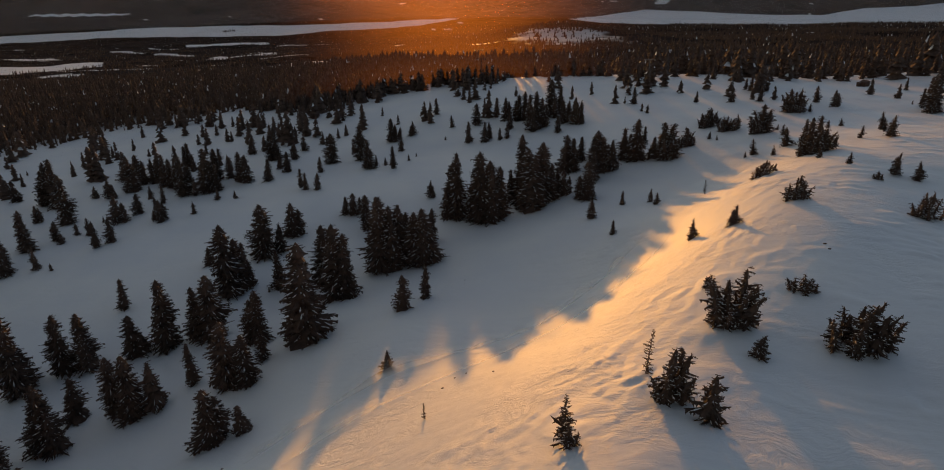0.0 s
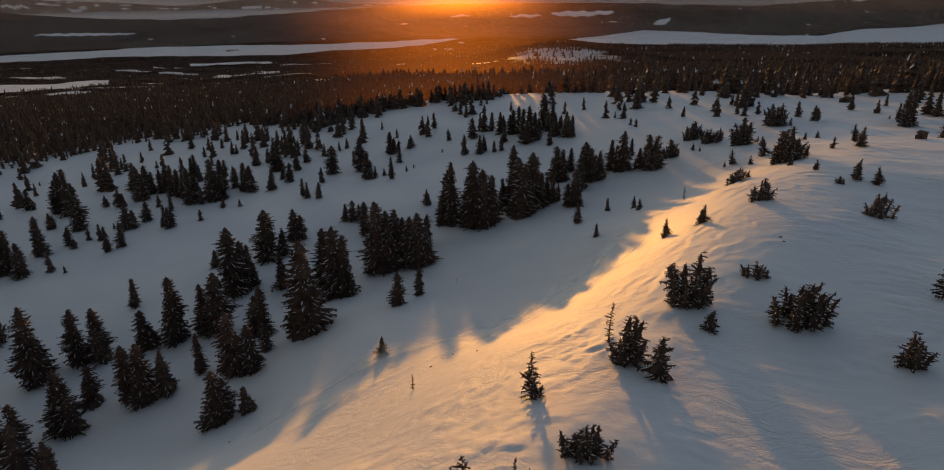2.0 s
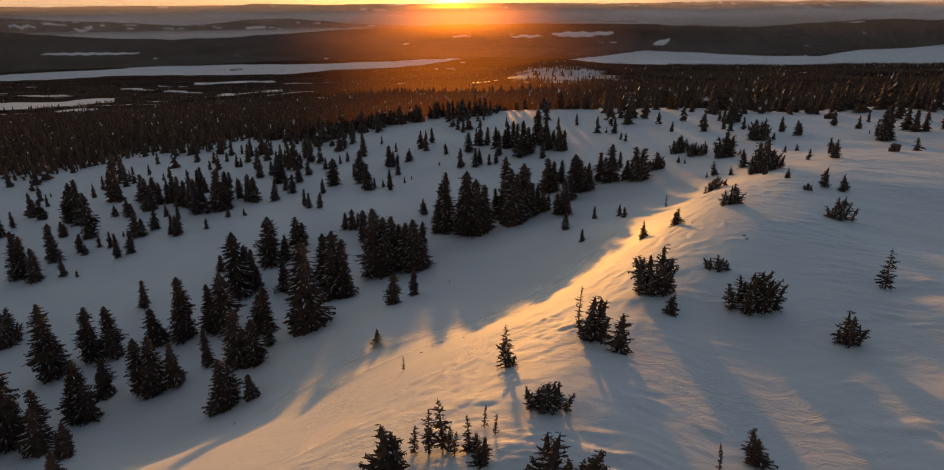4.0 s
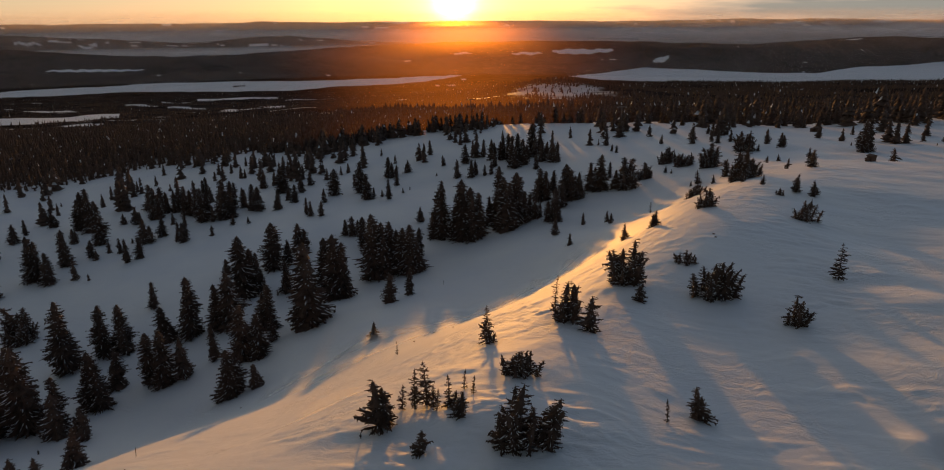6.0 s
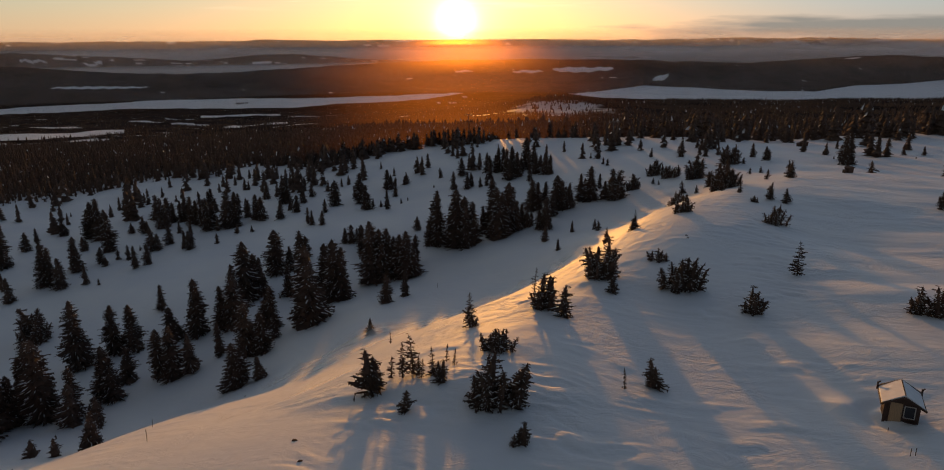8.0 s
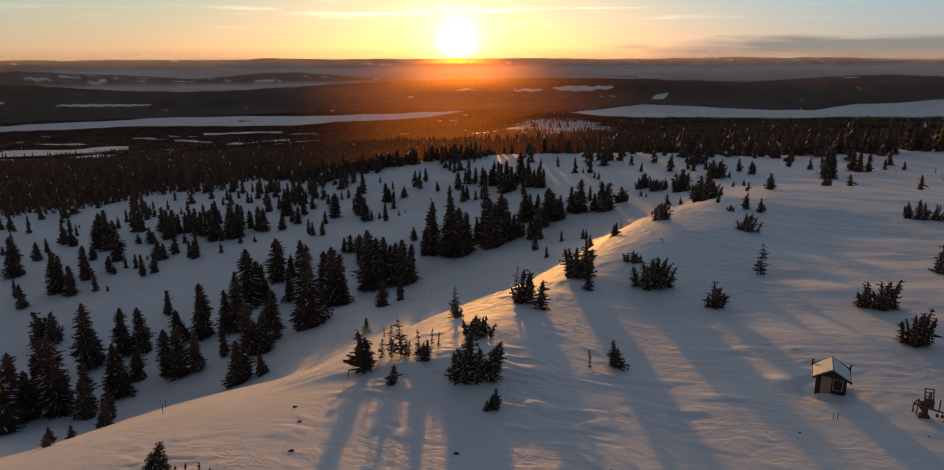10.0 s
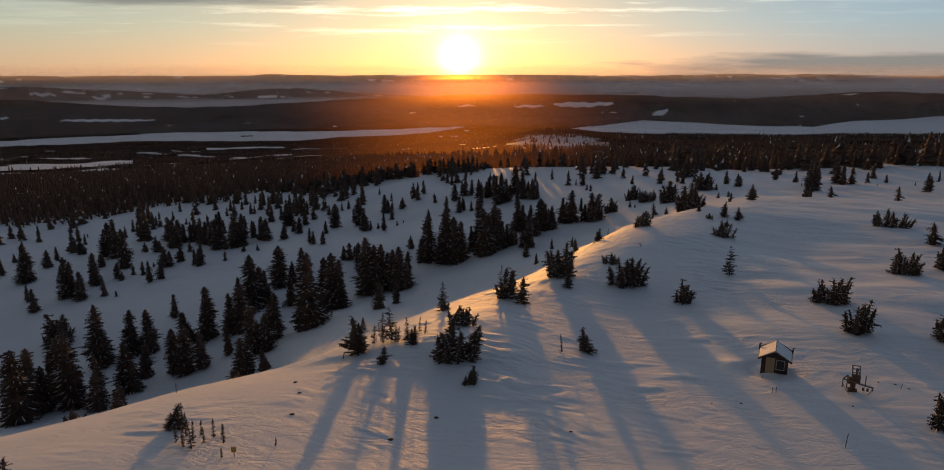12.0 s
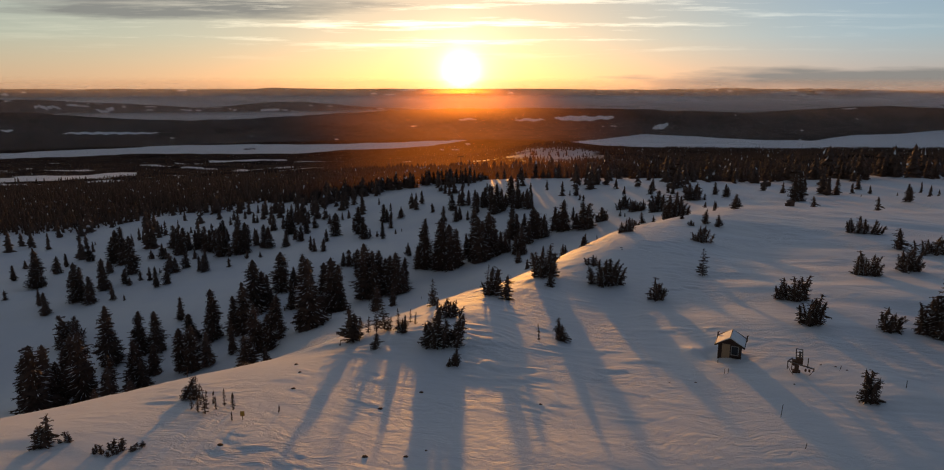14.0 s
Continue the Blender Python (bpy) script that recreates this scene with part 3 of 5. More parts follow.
def prototype(seed, h, spread, levels, per, twigs, snowy, ragged, label, lean=(0, 0), low=0.03, name="spruce_tree", blunt=0.42, hang=(0.3, 0.85), twin=0.0, core=0.66):
    rng = random.Random(seed)
    c, s = Builder(), Builder()
    trunks = [conifer(c, s, rng, (0, 0, 0), h, spread, levels, per, twigs, snowy, lean, ragged, low, blunt, hang, core)]
    if twin:
        a = rng.uniform(0, 6.28)
        trunks.append(conifer(c, s, rng, (0.11 * h * math.cos(a), 0.11 * h * math.sin(a), 0), h * twin, spread / twin * 0.9, max(8, round(levels * twin)), per, twigs, snowy, lean, ragged, low, blunt, hang, core))
    return finish(name, trunks, c, s, label, "spruce", "spruces on the snow hill")


TALL = "tall dark green spruce with snow-dusted drooping branches, standing in snow"
MIDDLE = "slender dark spruce lightly dusted with snow on the hillside"
SMALL = "small dark young spruce standing alone in the snow"
STUNTED = "wind-bent stunted spruce with shaggy dark branches on the hilltop"
KINDS = {
    "tall": [prototype(20 + k, 10.0, sp, 40, 15, 4, 0.34, 0.5, TALL, low=0.0, twin=tw, blunt=0.44) for k, (sp, tw) in enumerate(((0.205, 0), (0.20, 0.8), (0.18, 0.65), (0.215, 0), (0.19, 0.88), (0.175, 0)))],
    "middle": [prototype(40 + k, 6.0, sp, 27, 10, 4, 0.34, 0.5, MIDDLE, low=0.01, twin=tw, blunt=0.43) for k, (sp, tw) in enumerate(((0.21, 0), (0.18, 0.75), (0.235, 0), (0.20, 0.85), (0.22, 0.5), (0.17, 0), (0.21, 0.65)))],
    "stunted": [prototype(80 + k, 3.5, sp, 18, 8, 5, 0.35, 0.65, STUNTED, (0.06, 0.02), 0.0, blunt=0.48, hang=(-0.35, 0.55), twin=tw, core=0.5) for k, (sp, tw) in enumerate(((0.24, 0.7), (0.28, 0), (0.23, 0.55), (0.26, 0.8)))],
    "small": [prototype(60 + k, 2.5, sp, 15, 8, 5, 0.3, 0.5, SMALL, blunt=0.55) for k, sp in enumerate((0.26, 0.31, 0.23, 0.29))],
}
SIZES = {"tall": 10.0, "middle": 6.0, "small": 2.5, "stunted": 3.5}
dice = random.Random(5)


def settle(proto, x, y, z, scale, wide, turn):
    return copy_thing(proto, pose(x, y, z, 0, 0, turn) @ Matrix.Diagonal((scale * wide, scale * wide, scale, 1)))


def spruce(x, y, h):
    kind = "tall" if h > 7.5 else "middle" if h > 3.2 else "small"
    if h < 4.6 and x > 0.55 * (y - 120) - 5 and y < 235:
        kind = "stunted"
    proto = dice.choice(KINDS[kind])
    settle(proto, x, y, float(ground_at(x, y)) - 0.1, h / SIZES[kind], dice.uniform(0.9, 1.3) * (1.08 if kind == "tall" else 1.1), dice.uniform(0, 360))


for spot in (
    (-2.7, 62.7, 1), (-2, 62.8, 2), (-10.7, 67.3, 2), (-8, 71.1, 2.2), (-14, 71.3, 4.2), 
     (9.7, 72.9, 2.8), (-40.8, 66.1, 1.3),
     (4.3, 88.3, 3.5),  (-54.6, 98.1, 5.3), (-58.6, 96.3, 2.8), (-62.6, 97.7, 2.6),
    (-21.4, 119.2, 2.8), (-38.4, 115.3, 4), (-42, 115, 7.7), (-64.5, 105.4, 0.8), (-60.6, 109.4, 5.2), (-65.3, 111, 7.2),
    (-74.8, 105.3, 12.8), (-66.2, 113, 9), (-41.2, 126.6, 7.7), (21.8, 129.7, 2.6), (-44.3, 128, 9.6), (-71.6, 114, 13.9),
):
    spruce(*spot)
for spot in (
    (-71.3, 114.8, 4.4), (18.1, 133.5, 2.9), (-76.8, 111.7, 12.3), (-56.1, 124.9, 9.8), (-75.7, 113, 8.7), (-69.7, 117.3, 4.5),
    (-53.7, 126.3, 7.4), (-72.1, 115.8, 10), (-65.3, 120.7, 9.7), (-66.1, 120.8, 7.2), (-40.7, 132.8, 4.5), (-50.1, 130.4, 6.9),
    (-59.1, 126.5, 9.2), (-77.6, 115.5, 7.7), (-35.4, 136.7, 15.1), (-21.4, 140, 5.8), (-64.9, 127.1, 6.7), (-77, 120.1, 12.3),
    (-83.3, 115.5, 10), (-79.1, 120.8, 9.6), (-18.2, 144.5, 5.5), (-43.2, 139.6, 8.7), (79.3, 121.9, 4.1), (-51.8, 143.9, 11.1),
    (-54.6, 144.6, 9.2), (-58.9, 143.1, 11.9), (-63.6, 141.7, 7.3), (52.9, 142.6, 2.8), (50.7, 144.5, 3.5), (-33.9, 153.3, 13.6),
):
    spruce(*spot)
for spot in (
    (12.7, 155.7, 2.6), (-78.7, 135.8, 13.6), (-70.9, 141, 9.2), (-73.9, 140, 10), (47.7, 151.2, 2), (-41.8, 159.8, 8.7),
    (-19.8, 164, 11.1), (-37.5, 161.6, 11.4), (-47.2, 159.2, 1.2), (-21.3, 164.6, 10.5), (-45.6, 160.4, 7.6), (-27.8, 164.4, 14.6),
    (-25.9, 165.1, 12.4), (-54.2, 158.6, 13.7), (-24.3, 165.9, 12.1), (-52.9, 160.7, 10.1), (11.4, 167.9, 3.7), (47.7, 160.5, 2.2),
    (-51.8, 163.2, 4.7), (23.5, 168.7, 2.5), (-71.8, 156.3, 6), (-23.4, 171.1, 8.6), (23.4, 172.4, 2.7), (-18.6, 175, 6.9),
    (18.4, 173.9, 2.9), (52.1, 167.8, 4.5), (51.6, 168.8, 6.8), (-51.7, 173.5, 10.8), (-8.9, 180.5, 14.9), (-4.9, 180.6, 11),
):
    spruce(*spot)
for spot in (
    (-6.9, 180.6, 12.7), (-61.6, 170.5, 3.9), (-48.8, 175, 6.1), (-10.5, 182.1, 8.4), (2.4, 182.4, 11.4), (1, 182.5, 12.9),
    (-13.6, 183.2, 14.5), (13.2, 182.6, 8), (11.6, 182.8, 5.1), (-32.6, 182.4, 7.7), (-15.9, 184.5, 6.8), (4.2, 185.3, 12.9),
    (6.2, 186, 7.8), (-46.5, 181.6, 5.9), (-47.8, 181.3, 7.4), (8.8, 186.5, 5.8), (7.6, 187.2, 6.5), (0.1, 187.6, 14.7),
    (10.1, 187, 4.1), (48.7, 178.9, 2.1), (-2.2, 188.5, 7.3), (-30.5, 187, 4.9), (-14.7, 189.3, 10), (45.3, 183.9, 1.4),
    (46.8, 183.9, 3.4), (-36.3, 189.1, 5.1), (-34.9, 189.4, 4), (56.4, 180.7, 5.6), (-38, 189.4, 4.2), (64.8, 178.1, 2.6),
):
    spruce(*spot)
for spot in (
    (69.3, 176.1, 4.3), (55.9, 182, 5.3), (16.2, 192.6, 6.7), (53.4, 184.2, 4), (5.6, 194.3, 9.5), (-19.7, 195.3, 4.1),
    (21, 196.7, 7.2), (19, 197.1, 8.2), (17.8, 197.8, 9.6), (-95.4, 175, 1.7), (34.7, 196, 4.5), (32.5, 197.7, 8.3),
    (13, 200.8, 8), (11.5, 201.5, 8.8), (-99.3, 176.4, 4.9), (30.9, 199.1, 5), (27.2, 199.9, 9.7), (25.7, 200.2, 6.6),
    (-112.9, 168.2, 6.4), (-104.8, 175.2, 7.8), (24.9, 202.5, 7.5), (-104.8, 175.8, 6.5), (-90.8, 184.3, 6.3), (74.6, 187.8, 3.8),
    (18.4, 204.9, 6.1), (57.9, 195.5, 2.5), (-88.7, 186.9, 5.7), (15.8, 206.6, 6.2), (39.3, 202.6, 4.4), (-109.7, 177.3, 11.3),
):
    spruce(*spot)
for spot in (
    (46.2, 202.7, 1.3), (-47.3, 205.9, 4.2), (45.3, 204.9, 2), (-118.5, 174.6, 5), (-50.4, 206.4, 4.4), (-75, 198.8, 3.1),
    (-81.7, 196.3, 5.4), (55.2, 203.2, 4.1), (57.7, 202.5, 3.8), (69.1, 198.3, 1.8), (31.5, 209.8, 4.6), (56.7, 203.5, 6.5),
    (-100.7, 188.8, 2.7), (-52, 208.4, 5), (-83.4, 197.8, 3.5), (72.1, 198.4, 1.9), (60.2, 203.1, 1.5), (-106.8, 186, 9.6),
    (-96.5, 192.5, 4.3), (-67.6, 206.1, 2.1), (-102.9, 190.8, 4.9), (50.7, 209.6, 3.8), (-99.8, 193.5, 3.1), (-72, 206.8, 2.9),
    (-91.6, 199.2, 4.8), (53.8, 210.4, 3.5), (-93.1, 198.9, 6.5), (-30.4, 218.6, 6.2), (-96.8, 199.8, 1.7), (-90.2, 203.6, 5.2),
):
    spruce(*spot)
for spot in (
    (-130.7, 178.8, 3), (-37.1, 220.8, 7.8), (-87.4, 206.6, 2.9), (-32.8, 222.5, 2.3), (-118.7, 190.1, 5), (49.1, 217.5, 4.1),
    (47.8, 218.2, 3.3), (-35.3, 223.2, 3.1), (-49.6, 220.6, 4.5), (-86.3, 209, 5), (-62.3, 217.7, 5.9), (51.5, 218, 2.9),
    (-79.4, 212.1, 4.6), (-75.9, 213.9, 8.2), (-26.9, 225.3, 1.8), (101.4, 197.9, 3.6), (-106.1, 201, 12.3), (-77.2, 214.5, 11.3),
    (-82.9, 213.3, 10), (-68.4, 218.6, 7.4), (115.9, 190.1, 4.2), (-25.1, 228.6, 1.2), (-81.9, 215, 7.8), (-128.8, 190.3, 11.3),
    (-70.5, 220.3, 7.9), (-59.1, 224.4, 5.6), (13.4, 231.4, 4.8), (-91.6, 213.8, 3.4), (-114.5, 203.2, 4.4), (-2.2, 233.6, 3.5),
):
    spruce(*spot)
for spot in (
    (-40.3, 230.7, 9.9), (-0.2, 233.8, 4), (-6.3, 234.1, 5.7), (-48.2, 229.9, 8.2), (-86.6, 218.7, 7.9), (-74.1, 223.7, 5.6),
    (-77.6, 222.6, 8.8), (-61.8, 227.7, 4), (-10.8, 235.9, 6), (-5.1, 236.2, 4.9), (-86.7, 221, 8), (-29.7, 236, 4.1),
    (-81.2, 223.8, 7.3), (-89, 220.8, 8), (20.5, 236.3, 6.5), (8.2, 237.6, 10.8), (19, 237.2, 7.4), (6.5, 238.5, 10),
    (72.9, 225.4, 6.1), (-102.5, 217, 3.9), (10, 239.5, 8.3), (-91.3, 222.5, 8.9), (77.7, 224, 2.2), (15.9, 239.2, 6.6),
    (-43.3, 237.3, 4.5), (-103.9, 217.4, 5.5), (-17.4, 240.5, 1.2), (-76.5, 229.4, 4.9), (-139.5, 195.8, 5.1), (1, 241.6, 5),
):
    spruce(*spot)
for spot in (
    (39.2, 237.6, 2.5), (-115, 213.3, 12.9), (-59.7, 235.6, 5), (17.9, 241.3, 5.8), (-100.1, 221.6, 9.7), (-108.2, 218.5, 3.4),
    (-131.6, 204.8, 5.7), (76.3, 229.4, 4.6), (38.4, 240.7, 2.4), (-65.5, 236.9, 9.3), (-96.2, 226.4, 7.1), (11.7, 245.1, 5.1),
    (-32.2, 244.9, 5.2), (-94.4, 228.2, 6.3), (-118.5, 216.2, 11.4), (-33.4, 245.3, 7), (105.5, 218.7, 9.5), (-99, 227.3, 6.6),
    (14.5, 246.9, 6), (86.6, 229, 4.6), (6, 248.1, 8.7), (-30.9, 247.2, 3.4), (-87.7, 233.4, 5), (4.3, 249, 7.8),
    (-81.4, 236.4, 5.1), (-27.3, 248.7, 4.3), (-58.9, 243.9, 4.3), (16.5, 249.5, 8.7), (107.9, 221, 9.7), (-8.2, 250.8, 6.5),
):
    spruce(*spot)
for spot in (
    (-133.1, 212.1, 4.8), (0.5, 251, 7), (-15.8, 251.2, 3.8), (14, 250.9, 10.5), (134.2, 205.7, 6), (-102.3, 230.8, 7.5),
    (-90.2, 236.8, 7.7), (-53, 248.1, 2.6), (64.6, 243.1, 4.6), (55.7, 246.5, 3.3), (-106.3, 232.1, 8.4), (-144.6, 209.2, 3),
    (-2, 255.3, 6.2), (108.3, 226.3, 5.3), (-129.3, 219.9, 4), (-129.9, 219.7, 6), (85.9, 237.4, 4.8), (72.6, 242.6, 4.6),
    (-74.5, 245.6, 6.1), (38.9, 252.1, 5.2),
):
    spruce(*spot)


def sapling(x, y, h, spread=0.15, per=5):
    """A thin, half-bare young spruce."""
    rng = random.Random(int(x * 31 + y * 17))
    c, s = Builder(), Builder()
    trunk = conifer(c, s, rng, (0, 0, 0), h, spread, max(10, round(6 + 3.4 * h)), per, 4, 0.35, (rng.uniform(-0.08, 0.08), 0), 0.8, 0.08, 0.45, (-0.5, 0.5), core=0)
    ob = finish("spruce_sapling", [trunk], c, s, "thin half-bare spruce sapling poking out of the snow", "sapling", "saplings on the crest")
    ob.location = (x, y, float(ground_at(x, y)))


for spot in (
    (31, 165.4, 2.6), (-15.9, 100.5, 1.7), (1.8, 94.9, 3.8), (-15.2, 70.5, 0.5), (-7.1, 74.7, 1.5), (-7.8, 75.7, 1.7),
    (7.2, 72, 1.9), (-21.9, 49.4, 2.4), (-24.0, 52.9, 2.2), (-22.4, 50.9, 1.6), (-23.2, 51.6, 1.9), (-22.9, 50.3, 1.3), (-22.2, 51.9, 1.2), (-23.5, 50.6, 1.5), (-21.5, 50.6, 1.1), (-20.6, 51.8, 0.9), (-22.6, 49.7, 0.9), (-21.1, 51.4, 1.5), (-20, 50.4, 1.5),
    (-16.2, 50.2, 0.6), (-19.3, 48.1, 0.7),
):
    sapling(*spot)
for spot in ((-10.1, 73.3, 1.8), (-8.9, 73.4, 2.4), (-11.5, 73.3, 3.4), (-10.6, 73.6, 3.7), (-12.5, 73.8, 2.1), (-9.8, 72.6, 1.7), (-5.7, 86.7, 3.7), (36.1, 102.5, 4.6)):
    sapling(*spot, spread=0.2, per=7)


def dwarf_clump(x, y, h, wide):
    """A wind-beaten clump of stunted spruces grown together."""
    rng = random.Random(int(x * 13 + y * 29))
    c, s = Builder(), Builder()
    trunks = []
    z0 = float(ground_at(x, y))
    n = max(4, min(18, round(wide * 3.6)))
    for k in range(n):
        a, r = rng.uniform(0, 6.28), wide * 0.44 * math.sqrt(rng.random())
        px, py = r * math.cos(a), r * math.sin(a) * 0.7
        hh = h * rng.uniform(0.5, 0.98) * (1 - 0.4 * (2 * r / wide) ** 2)
        if k == 0:
            px, py, hh = 0.2 * wide * rng.uniform(-1, 1), 0, h
        out = 0.5 * r / wide
        lean = (out * math.cos(a) + rng.uniform(-0.15, 0.25), out * math.sin(a) + rng.uniform(-0.15, 0.15))
        trunks.append(conifer(c, s, rng, (px, py, float(ground_at(x + px, y + py)) - z0), hh, min(0.46, 0.26 * max(1, 2.8 / hh) ** 0.7), max(7, round(5 + hh * 3.0)), 7, 5, 0.6, lean, 0.9, 0.0, 0.33, (-0.35, 0.85), core=0.45))
    ob = finish("dwarf_spruce_clump", trunks, c, s, "wind-beaten clump of stunted dark spruces on bare snow", "shrub", "stunted spruce clumps on the hilltop")
    ob.location = (x, y, z0)


for spot in (
    (37.8, 157.8, 2.7, 4.5), (-5.3, 86.2, 1.6, 1.5), (-8.6, 72.9, 1.3, 1.2), (30.6, 133.1, 2.8, 3.9), (46.9, 142.1, 1.3, 1.4), (44.3, 127.3, 3.2, 3.7), (114.3, 246.5, 1.2, 2.5), (11.1, 102.5, 5.2, 4.1),
    (11.8, 110.5, 1.5, 1), (19.6, 107.2, 1.7, 3.1), (19.9, 98.2, 4.1, 5.5), (11.2, 96.9, 2.1, 1.4), (2.6, 90.8, 4.1, 2.7), (-3.6, 68.2, 4.4, 4.8),
    (-3.1, 77.5, 2.7, 3.1), (25.6, 90.7, 3.3, 2.4), (43.6, 86.7, 3.5, 3.7), (39.6, 75.2, 3.8, 2.9), (47.3, 72.9, 2.7, 2.6), (61.4, 101.8, 3.8, 4.9),
    (69.2, 103.5, 4.2, 4.2), (82.1, 117.6, 3.4, 6.5), (81.9, 138.1, 3.7, 8.4), (34.5, 54.3, 2.9, 1.7), (52.2, 71.4, 6.8, 4.1), (-31.1, 43.5, 2.4, 1.5),
):
    dwarf_clump(*spot)
for spot in (
    (-25.3, 42.4, 0.9, 3.8), (-29.7, 43.8, 0.8, 1.3), (-24.9, 53.3, 2, 1.6), (42.2, 88, 2.9, 2), (-95.7, 149, 7.9, 6.7), (48.7, 216.3, 4.7, 5.5),
    (51.3, 209.9, 3.6, 4.9), (56, 202.7, 6.5, 4.7), (50.8, 168.4, 6.5, 5.2), (74.2, 224.8, 6.1, 6.3), (53.1, 168.4, 3.7, 3.3), (33.4, 197.1, 7.7, 4.1),
    (39.3, 202.6, 4.1, 4.2),
):
    dwarf_clump(*spot)


# the patterns themselves stand nowhere
for kind in KINDS.values():
    for proto in kind:
        for o in (*proto.children_recursive, proto):
            bpy.data.objects.remove(o)


def woods(name, spots, seed, label, tiers=4, sides=6, snowy=0.02):
    """Many plain far spruces in one mesh: stacked ragged skirts round a stem."""
    rng = np.random.RandomState(seed)
    x, y, z, h, r = (c[:, None, None] for c in np.array(spots, float).T)
    n = len(spots)
    s0 = (np.arange(tiers) / tiers * 0.92)[None, :, None]
    a = rng.uniform(0, 6.28, (n, tiers, 1)) + 6.2832 * np.arange(sides)[None, None, :] / sides
    rad = r * (1 - s0) ** 0.72 * rng.uniform(0.5, 1.25, (n, tiers, sides))
    rim = np.stack([x + rad * np.cos(a), y + rad * np.sin(a), z + h * (s0 + 0.04 + rng.uniform(-0.05, 0.03, (n, tiers, sides)))], -1)
    top = np.stack([x + 0 * s0, y + 0 * s0, z + h * np.minimum(1.0, s0 + 1.55 / tiers)], -1)
    verts = np.concatenate([rim, top], 2).reshape(-1, 3)
    first = np.arange(n * tiers)[:, None] * (sides + 1)
    j = np.arange(sides)[None, :]
    faces = np.stack([first + j, first + (j + 1) % sides, first + sides + 0 * j], -1).reshape(-1, 3)
    me = bpy.data.meshes.new(name)
    me.vertices.add(len(verts)); me.vertices.foreach_set("co", verts.ravel())
    me.loops.add(faces.size); me.loops.foreach_set("vertex_index", faces.ravel())
    me.polygons.add(len(faces)); me.polygons.foreach_set("loop_start", np.arange(0, faces.size, 3)); me.polygons.foreach_set("loop_total", np.full(len(faces), 3))
    me.update(calc_edges=True)
    me.materials.append(NEEDLES); me.materials.append(TREE_SNOW)
    me.polygons.foreach_set("material_index", (rng.uniform(0, 1, len(faces)) < snowy).astype(np.int32))
    return tagged(new(name, me), label, "forest", kind="stuff")


def scatter(seed, count, xr, yr, keep, hr):
    rng = np.random.RandomState(seed)
    x, y = rng.uniform(*xr, count), rng.uniform(*yr, count)
    ok = rng.uniform(0, 1, count) < keep(x, y)
    x, y = x[ok], y[ok]
    z = height(x, y)
    h = (hr[0] + (hr[1] - hr[0]) * rng.uniform(0, 1, len(x)) ** 1.3) * (0.55 + 0.7 * rng.uniform(0, 1, len(x)))
    h = h * (0.55 + 0.45 * smooth(-170, -40, x))
    return list(zip(x, y, z - 0.2, h, h * rng.uniform(0.19, 0.31, len(x))))


